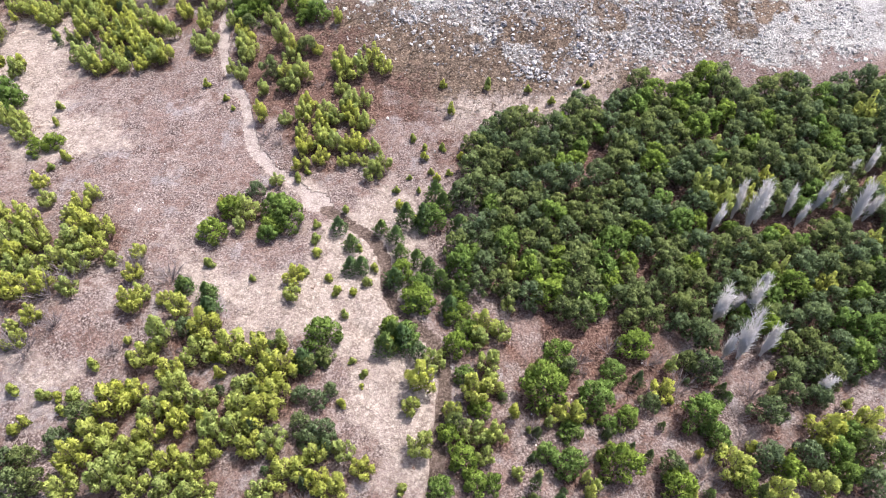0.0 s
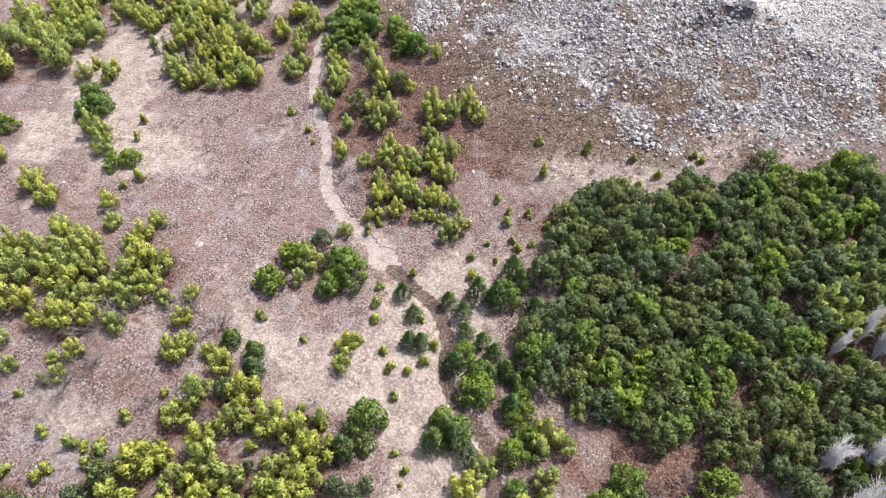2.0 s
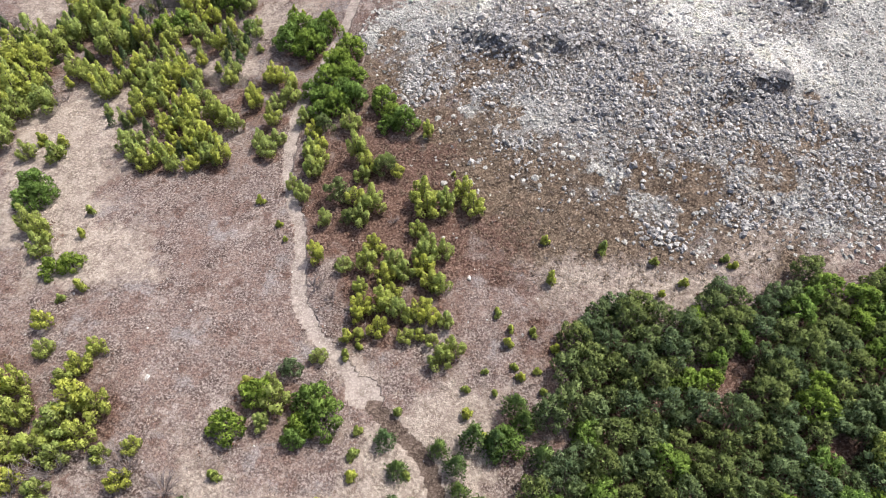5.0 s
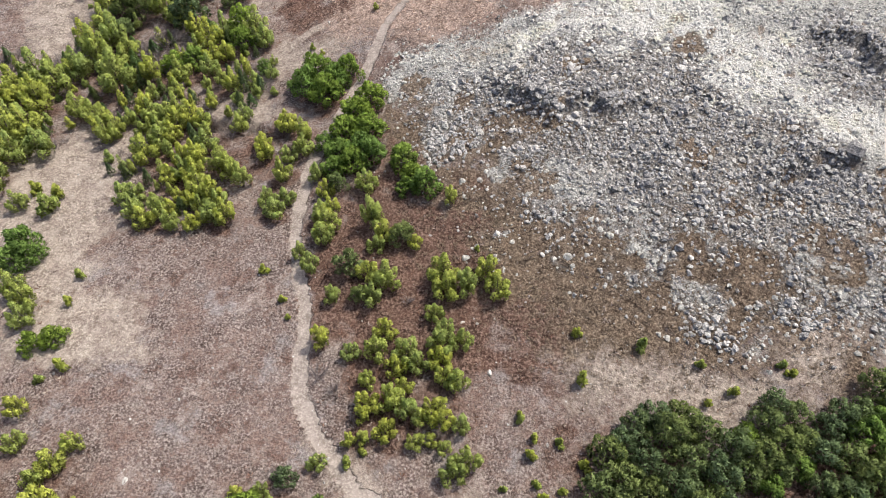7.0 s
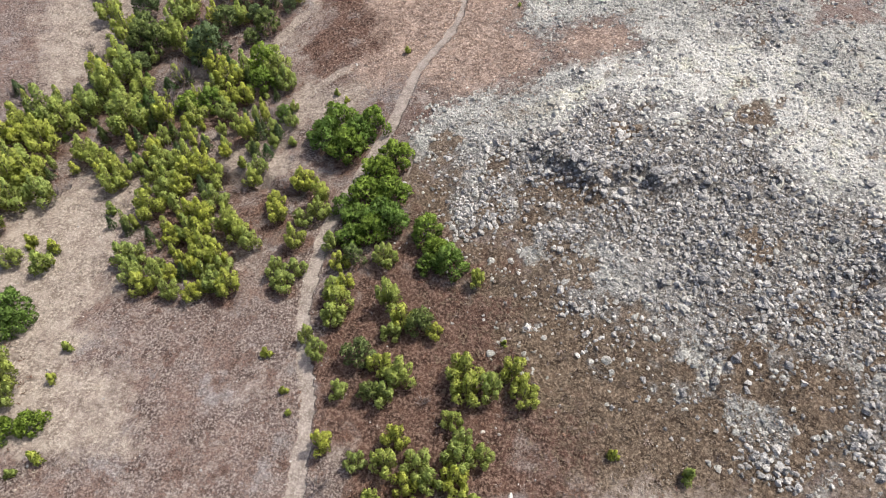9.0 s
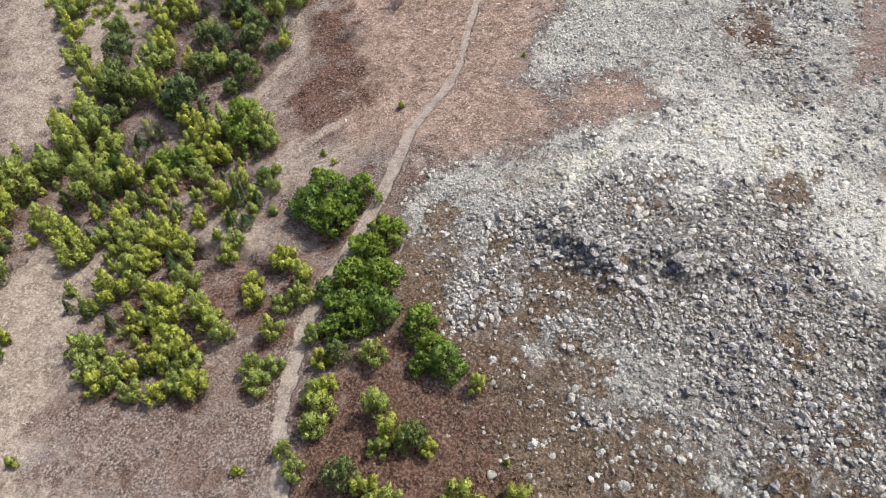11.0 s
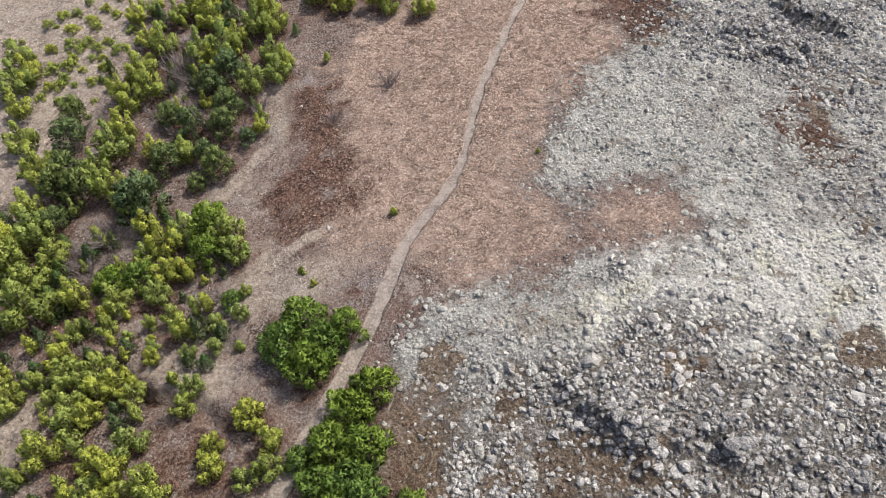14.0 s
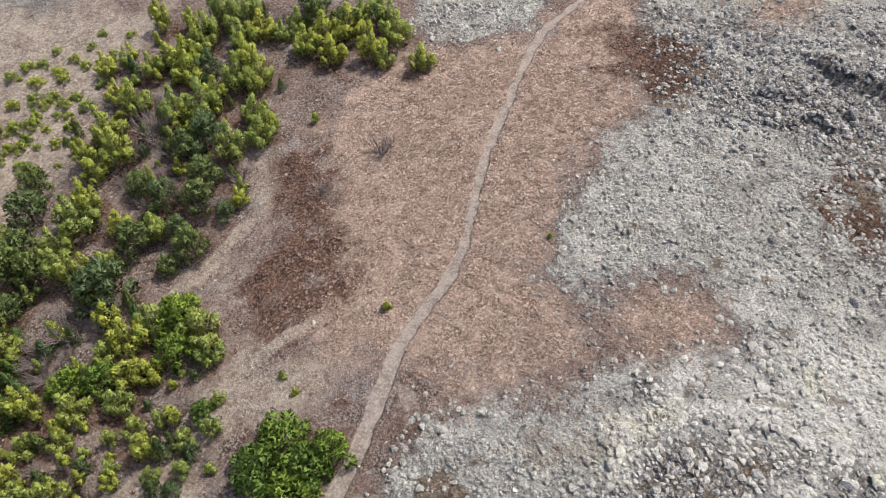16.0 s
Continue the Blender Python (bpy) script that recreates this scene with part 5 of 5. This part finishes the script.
def in_forest(count, apart):
    """Places for the dense wood: inside its outline, outside its clearings, apart from each other and from the trees set singly."""
    taken = [(x, y, 0.42 * w) for group in (OLIVE_PINES, GREEN_TREES, DARK_PINES, YOUNG_FIRS) for x, y, w in group] + [(x, y - 1.2, 1.1) for x, y, h in PALE_TREES]
    spots = []
    for _ in range(40000):
        x, y = float(rng.uniform(0, 63)), float(rng.uniform(32, 73))
        if len(spots) >= count:
            break
        if inside(np.array([x]), np.array([y]), FOREST, 0.5, 900, 1.8)[0] < 0.5:
            continue
        if any(math.hypot(x - a, y - b) < r for a, b, r in CLEARINGS):
            continue
        wide = float(rng.uniform(2.2, 3.4))
        if any((x - a) ** 2 + (y - b) ** 2 < (r + 0.30 * wide) ** 2 for a, b, r in taken):
            continue
        taken.append((x, y, apart * 0.5 * wide / 3.0))
        spots.append((x, y, wide))
    return spots


def slim_pine():
    high = float(rng.uniform(1.7, 2.3))
    return tree("slim_pine_tree", "slim upright young pine crowded among larger pines", "tree", "slim pines", high, 0.030, plumes(4, high, 0.26, 0.30, 0.15), 800, 0.15, NEEDLES_OLIVE, 0.08)


def slim_dark_pine():
    high = float(rng.uniform(1.6, 2.2))
    return tree("slim_dark_pine", "slim dark green young conifer in a crowded grove", "tree", "slim dark pines", high, 0.030, [((0, 0, 0.05 * high), (0, 0, 1), 0.96 * high, 0.46, "cone")], 800, 0.15, NEEDLES_DARK, 0.08)


def undergrowth(outlines, count, gap, low, high):
    """Places for small growth that fills the gaps between the larger trees of a grove."""
    taken = [(x, y, 0.30 * w) for group in (OLIVE_PINES, GREEN_TREES, DARK_PINES, YOUNG_FIRS) for x, y, w in group]
    spots = []
    for o in outlines:
        xs, ys = [p[0] for p in o], [p[1] for p in o]
        tries = int(count * (max(xs) - min(xs)) * (max(ys) - min(ys)))
        x, y = rng.uniform(min(xs), max(xs), tries), rng.uniform(min(ys), max(ys), tries)
        keep = (inside(x, y, o, 1.0, 910) > 0.5) & (to_line(x, y, TRACK_LINE) > 1.2)
        for a, b in zip(x[keep].tolist(), y[keep].tolist()):
            if all((a - c) ** 2 + (b - d) ** 2 > (r + gap) ** 2 for c, d, r in taken):
                spots.append((a, b, float(rng.uniform(low, high))))
                taken.append((a, b, 0.35 * spots[-1][2]))
    return spots


# Below the wood the pines stand mixed with greener and darker trees.
mixed = [p for p in OLIVE_PINES if p[0] > 6 and p[1] < 38]
plant([olive_pine] * 6, [p for p in OLIVE_PINES if p not in mixed] + mixed[0::3])
plant([green_tree] * 5, GREEN_TREES + mixed[1::3])
plant([dark_pine] * 4, DARK_PINES + mixed[2::3])
plant([young_fir] * 4, YOUNG_FIRS)
plant([sapling] * 5, [p for p in SAPLINGS if p[0] > -66 or p[1] < 110])
plant([low_bush] * 5, [(x, y, 0.9 * w) for x, y, w in SAPLINGS if x <= -66 and y >= 110])
plant([bare_shrub] * 4, BARE_SHRUBS)
filler = undergrowth(GROVES, 0.20, 0.35, 0.8, 1.5)
plant([slim_pine] * 4, [p for n, p in enumerate(filler) if n % 8 < 2])
plant([slim_dark_pine] * 4, [p for n, p in enumerate(filler) if n % 8 in (2, 3)])
plant([young_fir] * 2, [p for n, p in enumerate(filler) if n % 8 == 4])
plant([sapling] * 3, [p for n, p in enumerate(filler) if n % 8 == 5])
plant([bare_shrub] * 2, [(x, y, 1.5 * w) for n, (x, y, w) in enumerate(filler) if n % 8 > 5])
plant([low_bush] * 4, undergrowth(SCRUB, 0.05, 0.4, 0.4, 1.0))
plant([pale_tree] * 4, [(x, y, max(1.15 * h, 4.0) / 2.4) for x, y, h in PALE_TREES])
wood = in_forest(370, 2.1)
plant([dark_pine] * 5, [p for n, p in enumerate(wood) if n % 10 < 7 or (n % 10 == 9 and p[0] < 30)])
plant([green_tree] * 2, [p for n, p in enumerate(wood) if n % 10 in (7, 8)])
plant([olive_pine] * 2, [p for n, p in enumerate(wood) if n % 10 == 9 and p[0] >= 30])

# ---- stones ----


def stone_shape(detail, seed):
    """A broken, blunt-edged stone about one metre across, as points and triangles."""
    bm = bmesh.new()
    bmesh.ops.create_icosphere(bm, subdivisions=detail, radius=0.5)
    r = np.random.default_rng(seed)
    stretch = r.uniform(0.7, 1.2, 3) * np.array([1.1, 0.95, 0.72])
    cuts = [(unit(r.normal(size=3)), r.uniform(0.20, 0.36)) for _ in range(9)]
    for v in bm.verts:
        p = np.array(v.co)
        for n, d in cuts:
            p = p - n * max(0.0, float(p @ n) - d)
        v.co = p * stretch * (1 + 0.10 * (r.random() - 0.5))
    points = np.array([v.co[:] for v in bm.verts])
    faces = np.array([[v.index for v in f.verts] for f in bm.faces])
    bm.free()
    return points, faces


def scatter_mesh(name, shapes, x, y, z, size, material, label, category, tilt=0.5):
    """Many small pieces, turned and sized at random, in one mesh of stuff."""
    all_points, all_faces, total = [], [], 0
    pick = rng.integers(0, len(shapes), len(x))
    for k, (points, faces) in enumerate(shapes):
        s = pick == k
        n = int(s.sum())
        a = rng.uniform(0, 2 * np.pi, n)
        tx, ty = rng.normal(0, tilt, n), rng.normal(0, tilt, n)
        p = points[None] * size[s][:, None, None]
        px, py, pz = p[..., 0], p[..., 1], p[..., 2]
        py, pz = py * np.cos(tx)[:, None] - pz * np.sin(tx)[:, None], py * np.sin(tx)[:, None] + pz * np.cos(tx)[:, None]
        px, pz = px * np.cos(ty)[:, None] + pz * np.sin(ty)[:, None], -px * np.sin(ty)[:, None] + pz * np.cos(ty)[:, None]
        px, py = px * np.cos(a)[:, None] - py * np.sin(a)[:, None], px * np.sin(a)[:, None] + py * np.cos(a)[:, None]
        q = np.stack([px + x[s][:, None], py + y[s][:, None], pz + z[s][:, None]], 2)
        all_points.append(q.reshape(-1, 3))
        all_faces.append((faces[None] + total + (np.arange(n) * len(points))[:, None, None]).reshape(-1, faces.shape[1]))
        total += n * len(points)
    mesh = bpy.data.meshes.new(name)
    fill(mesh, np.concatenate(all_points), np.concatenate(all_faces))
    mesh.polygons.foreach_set("use_smooth", np.zeros(len(mesh.polygons), bool))
    mesh.materials.append(material)
    return tagged(new(name, mesh), label, category, kind="stuff")


def where(count, box, share, apart=0.0):
    """Random places in a box of the plan (or evenly apart), kept by the share (0 to 1) that the function gives."""
    x0, x1, y0, y1 = box
    x, y = rng.uniform(x0, x1, count), rng.uniform(y0, y1, count)
    if apart:
        x, y = [a.ravel() for a in np.meshgrid(np.arange(x0, x1, apart), np.arange(y0, y1, apart))]
        x, y = x + rng.uniform(-0.45, 0.45, len(x)) * apart, y + rng.uniform(-0.45, 0.45, len(y)) * apart
        count = len(x)
    w = covers(x, y)
    keep = rng.random(count) < share(x, y, w)
    x, y = x[keep], y[keep]
    z = land(x, y) + fine_relief(x, y, {k: v[keep] for k, v in w.items()})
    return x, y, z


def block_shape(seed):
    """An angular broken block about one metre across: a box with its corners knocked about."""
    r = np.random.default_rng(seed)
    points = np.array([(x, y, z) for z in (-1, 1) for y in (-1, 1) for x in (-1, 1)], float) * 0.40
    points = points * r.uniform(0.6, 1.15, (8, 1)) + r.normal(0, 0.07, (8, 3))
    points = points * np.array([1.15, 0.9, 0.7])
    faces = np.array([[0, 2, 3], [0, 3, 1], [4, 5, 7], [4, 7, 6], [0, 1, 5], [0, 5, 4], [2, 6, 7], [2, 7, 3], [0, 4, 6], [0, 6, 2], [1, 3, 7], [1, 7, 5]])
    return points, faces


def cap_shape(seed, tall, rough):
    """The top of a half-buried stone or hummock about one metre across: a cap, a shoulder and a skirt sunk in the ground."""
    r = np.random.default_rng(seed)
    rings = [(0.0, tall, 1), (0.36, 0.82 * tall, 6), (0.52, -0.12, 7)]
    points = np.array([(far * math.cos(2 * math.pi * (k + 0.5 * (n == 7)) / n), far * math.sin(2 * math.pi * (k + 0.5 * (n == 7)) / n), z) for far, z, n in rings for k in range(n)])
    points = points * r.uniform(1 - rough, 1 + rough, (14, 1)) * np.append(r.uniform(0.7, 1.25, 2), 1.0) + r.normal(0, 0.06, (14, 3))
    faces = [(0, 1 + k, 1 + (k + 1) % 6) for k in range(6)]
    for k in range(6):
        faces += [(1 + k, 7 + k, 7 + k + 1), (1 + k, 7 + k + 1, 1 + (k + 1) % 6)]
    return points, np.array(faces + [(1, 13, 7)])


HUMMOCKS = [cap_shape(160 + k, 0.24, 0.45) for k in range(10)]
STONE_TOPS = [cap_shape(190 + k, 0.38, 0.24) for k in range(16)]
SMALL_STONES = [block_shape(140 + k) for k in range(14)]
LARGE_STONES = [stone_shape(1, 60 + k) for k in range(12)]
VIEW = (-96.0, 62.0, 14.0, 162.0)
HILL = (-46.0, 60.0, 68.0, 160.0)


def stony(x, y):
    """Share of bare stones against lichen turf, in ragged patches."""
    return np.clip((clumped(x, y) - 0.40) * 2.6 + 1.5 * (ripple(x, y, 1.3, 33) - 0.5), 0, 1)


def dark_ground(x, y):
    """Share of dark-lichened stones: along the outcrops and in drifts higher up."""
    x, y = np.asarray(x, float), np.asarray(y, float)
    dark = 2.4 * (ripple(x, y, 7.0, 95) - 0.62) * np.clip((110.0 - y) / 20.0, 0.3, 1)
    for cx, cy, rx, ry in DARK_DRIFTS:
        dark = np.maximum(dark, np.exp(-((x - cx) / rx) ** 2 - ((y - cy) / ry) ** 2))
    return np.clip(dark + 0.8 * (ripple(x, y, 1.2, 96) - 0.6), 0, 1)


# Drifts of dark stones: x, y, reach along x and y.
DARK_DRIFTS = [(-9.5, 96.6, 4.5, 1.8), (-2.0, 97.4, 6.0, 1.8), (-16.4, 89.6, 2.4, 3.2), (11.6, 73.8, 3.0, 1.6), (19.9, 77.2, 2.2, 2.8), (22.0, 91.5, 4.0, 3.0), (-7.0, 138.0, 6.0, 5.0), (-2.0, 152.0, 14.0, 9.0), (3.0, 143.5, 6.0, 5.0), (9.0, 131.0, 3.5, 7.0), (-4.0, 149.0, 6.0, 4.0), (26.0, 108.0, 6.0, 2.5), (5.0, 90.0, 3.0, 4.5), (-8.0, 103.5, 1.5, 1.2), (-3.0, 108.0, 1.8, 1.4)]

x, y, z = where(0, HILL, lambda x, y, w: w["rock"] * (1 - np.minimum(w["track"], 1)) * (1 - 0.9 * w["grass"]) * stony(x, y) * (1 - 0.72 * soil(x, y)) * (1 - 0.45 * paleness(x, y)) * (1 - dark_ground(x, y)), 0.40)
wide = (rng.gamma(1.8, 0.085, len(x)) + 0.21) * np.where(inside(x, y, SCREE[0], 2.0) > 0.5, 0.75, 1.0)
scatter_mesh("rock_rubble", STONE_TOPS, x, y, z + 0.05 * wide, wide, STONE, "grey lichened stones packed thickly over the slope", "stones", 0.32)
x, y, z = where(0, HILL, lambda x, y, w: w["rock"] * (1 - np.minimum(w["track"], 1)) * (1 - 0.9 * w["grass"]) * np.maximum(stony(x, y), 0.75 * dark_ground(x, y)) * (1 - 0.72 * soil(x, y)) * dark_ground(x, y), 0.40)
wide = rng.gamma(2.0, 0.10, len(x)) + 0.24
scatter_mesh("dark_rubble", STONE_TOPS, x, y, z + 0.06 * wide, wide, DARK_STONE, "dark stones mottled with white lichen in drifts", "stones", 0.36)
x, y, z = where(20000, HILL, lambda x, y, w: w["rock"] * (1 - np.minimum(w["track"], 1)) * np.clip(stony(x, y), 0.12, 0.8))
scatter_mesh("stone_chips", SMALL_STONES, x, y, z + 0.05, rng.gamma(2.2, 0.05, len(x)) + 0.12, STONE, "small broken grey stones between larger ones", "stones")
x, y, z = where(16000, HILL, lambda x, y, w: w["rock"] * (1 - np.minimum(w["track"], 1)) * (1 - 0.93 * w["scree"]) * np.clip(clumped(x, y) * 3.0 - 1.6, 0.010, 0.45))
scatter_mesh("loose_rocks", LARGE_STONES, x, y, z + 0.06, rng.gamma(2.5, 0.10, len(x)) + 0.28, STONE, "larger grey blocks lying in drifts on the slope", "rocks")
x, y, z = where(0, HILL, lambda x, y, w: w["rock"] * (1 - np.minimum(w["track"], 1)) * (1 - w["grass"]) * (1 - 0.85 * stony(x, y)) * (1 - 0.8 * soil(x, y)), 0.42)
wide = rng.gamma(2.6, 0.075, len(x)) + 0.20
lumps = scatter_mesh("turf_hummocks", HUMMOCKS, x, y, z - 0.02 * wide, wide, TURF, "pale grey-green lichen hummocks over buried stones", "turf", 0.2)
lumps.data.polygons.foreach_set("use_smooth", np.ones(len(lumps.data.polygons), bool))
place = np.empty(3 * len(lumps.data.vertices), np.float32)
lumps.data.vertices.foreach_get("co", place)
lumps.data.attributes.new("pale", "FLOAT", "POINT").data.foreach_set("value", paleness(place[0::3], place[1::3]).astype(np.float32))
x, y, z = where(16000, VIEW, lambda x, y, w: (1 - w["rock"]) * (0.10 + 0.5 * w["tan"]) * (1 - np.minimum(w["track"], 1)))
scatter_mesh("pebbles", SMALL_STONES, x, y, z, rng.gamma(3.0, 0.035, len(x)) + 0.04, STONE, "small pale stones among dry litter", "stones")


HEAPS = [(-16.4, 89.6, 2.2, 3.0, 40), (11.6, 73.6, 2.8, 1.4, 42), (19.9, 77.2, 1.9, 2.6, 46)]      # x, y, width, depth, count
LONE_BOULDERS = [(-2.8, 104.8, 1.1), (-3.4, 105.6, 0.8), (-6.2, 104.3, 0.8), (-7.6, 106.1, 0.9), (-26.4, 114.3, 0.4), (-34.1, 126.0, 0.35)]


def boulders():
    """Single boulders at the ledges, in the heap by the trees and out on the slope."""
    shapes = {}
    for kind, material in (("grey", STONE), ("dark", DARK_STONE)):
        shapes[kind] = []
        for k in range(8):
            points, faces = stone_shape(2 if k < 4 else 1, 90 + k)
            mesh = bpy.data.meshes.new("boulder")
            fill(mesh, points, faces)
            mesh.polygons.foreach_set("use_smooth", np.zeros(len(faces), bool))
            mesh.materials.append(material)
            shapes[kind].append(mesh)
    spots = []
    for lx, ly, half, high, turn in LEDGES:
        for _ in range(int(half * (6.5 if lx < -5 else 2.8))):
            u, v = float(rng.normal(0, half * 0.5)), float(rng.normal(-0.3, 1.0))
            c, s = math.cos(radians(turn)), math.sin(radians(turn))
            spots.append((lx + u * c - v * s, ly + u * s + v * c, float(rng.uniform(0.4, 1.25)), "dark"))
    for cx, cy, wide, deep, count in HEAPS:
        for _ in range(count):
            spots.append((cx + float(rng.normal(0, wide * 0.5)), cy + float(rng.normal(0, deep * 0.5)), float(rng.uniform(0.4, 0.85)), "grey"))
    spots += [(x, y, wide, "grey") for x, y, wide in LONE_BOULDERS]
    for x, y, wide, kind in spots:
        ob = new("boulder", shapes[kind][int(rng.integers(8))])
        tagged(ob, "weathered grey boulder with pale lichen on the stony slope" if kind == "grey" else "dark boulder mottled with white lichen in a rock outcrop", "boulder", "boulders" if kind == "grey" else "outcrop boulders")
        ob.matrix_basis = pose(x, y, spot(x, y) + 0.12 * wide, *(float(rng.uniform(-25, 25)) for _ in range(2)), float(rng.uniform(0, 360))) @ Matrix.Diagonal((wide, wide, wide, 1))


boulders()


def white_stones():
    """Pale stones that stand out in the heath, and stones kicked to the edges of the track."""
    points, faces = stone_shape(2, 300)
    mesh = bpy.data.meshes.new("pale_stone")
    fill(mesh, points, faces)
    mesh.polygons.foreach_set("use_smooth", np.zeros(len(faces), bool))
    mesh.materials.append(PALE_STONE)
    spots = [(-33.5, 49.3, 0.85), (-34.1, 50.0, 0.4), (-32.4, 68.0, 0.35), (-31.9, 68.2, 0.32), (-37.2, 108.8, 0.8), (-37.8, 108.1, 0.5), (-18.7, 55.1, 0.4), (-10.5, 70.0, 0.6), (-7.1, 65.8, 0.7), (-9.9, 69.3, 0.4)]
    for n in range(34):
        k = int(rng.integers(20, len(TRACK_LINE) - 20))
        (ax, ay), (bx, by) = TRACK_LINE[k], TRACK_LINE[k + 1]
        long = math.hypot(bx - ax, by - ay) or 1.0
        off = float(rng.choice((-1, 1)) * rng.uniform(0.55, 1.0))
        spots.append((ax - (by - ay) / long * off, ay + (bx - ax) / long * off, float(rng.uniform(0.14, 0.30))))
    for x, y, wide in spots:
        ob = tagged(new("pale_stone", mesh), "pale whitish stone lying in dry heath by the track", "stone", "pale stones")
        ob.matrix_basis = pose(x, y, spot(x, y) + 0.05 * wide, *(float(rng.uniform(-25, 25)) for _ in range(2)), float(rng.uniform(0, 360))) @ Matrix.Diagonal((wide, wide, 0.8 * wide, 1))


white_stones()

# ---- dry grass and litter ----


def tussock_shape(seed, blades, high, lean, width):
    """A tuft of dry blades about one metre across, as points and quads."""
    r = np.random.default_rng(seed)
    a = r.uniform(0, 2 * np.pi, blades)
    way = np.stack([np.cos(a), np.sin(a), np.zeros(blades)], 1)
    side = np.stack([-np.sin(a), np.cos(a), np.zeros(blades)], 1) * width
    base = way * 0.10 * r.random((blades, 1))
    tip = base + way * lean * r.uniform(0.5, 1.0, (blades, 1)) + np.array([0, 0, high]) * r.uniform(0.35, 1.0, (blades, 1))
    mid = 0.5 * (base + tip) + np.array([0, 0, 0.16 * high])
    points = np.stack([base, mid + side, tip, mid - side], 1).reshape(-1, 3)
    return points, np.arange(len(points)).reshape(-1, 4)


TUFTS = [tussock_shape(k, 8, 0.34, 0.60, 0.055) for k in range(10)]
SPRIGS = [tussock_shape(20 + k, 6, 0.45, 0.6, 0.05) for k in range(6)]
x, y, z = where(50000, (-62.0, 12.0, 86.0, 162.0), lambda x, y, w: np.clip(w["grass"], 0, 1) * (1 - np.minimum(w["track"], 1)))
scatter_mesh("dry_grass", TUFTS, x, y, z, rng.uniform(0.25, 0.6, len(x)), DRY_GRASS, "pinkish-brown dry grass tussocks flattened on the slope", "grass", 0.15)
x, y, z = where(50000, VIEW, lambda x, y, w: w["straw"] * (1 - w["rock"]) * (1 - w["grass"]) * (1 - np.minimum(w["track"], 1)) * (1 - np.minimum(w["trail"], 1)) * 0.6)
scatter_mesh("straw_grass", TUFTS, x, y, z, rng.uniform(0.3, 0.65, len(x)), STRAW_GRASS, "bleached straw-coloured dry grass in flat tufts", "grass", 0.15)
x, y, z = where(26000, (-30.0, 45.0, 62.0, 108.0), lambda x, y, w: np.clip(0.9 * w["tan"] + 0.08 * w["rock"], 0, 1) * (1 - np.minimum(w["track"], 1)))
scatter_mesh("tan_grass", TUFTS, x, y, z, rng.uniform(0.28, 0.62, len(x)), TAN_GRASS, "brown dry tussocks between the stones", "grass", 0.15)
x, y, z = where(15000, VIEW, lambda x, y, w: w["rust"] * (1 - np.minimum(w["track"], 1)) * (1 - np.minimum(w["trail"], 1)) * ripple(x, y, 1.6, 44) * 1.6)
scatter_mesh("dead_bracken", SPRIGS, x, y, z, rng.uniform(0.5, 1.0, len(x)), DEAD_BRACKEN, "red-brown dead bracken in ragged low clumps", "bracken", 0.3)
x, y, z = where(26000, VIEW, lambda x, y, w: np.clip(1 - w["rock"] - w["grass"] - w["straw"] - w["track"] - w["trail"] - 0.7 * w["rust"], 0, 1) * 0.55)
scatter_mesh("heath_litter", SPRIGS, x, y, z, rng.uniform(0.35, 0.8, len(x)), HEATH_LITTER, "low brown-mauve dead heath and bracken litter", "heath", 0.3)
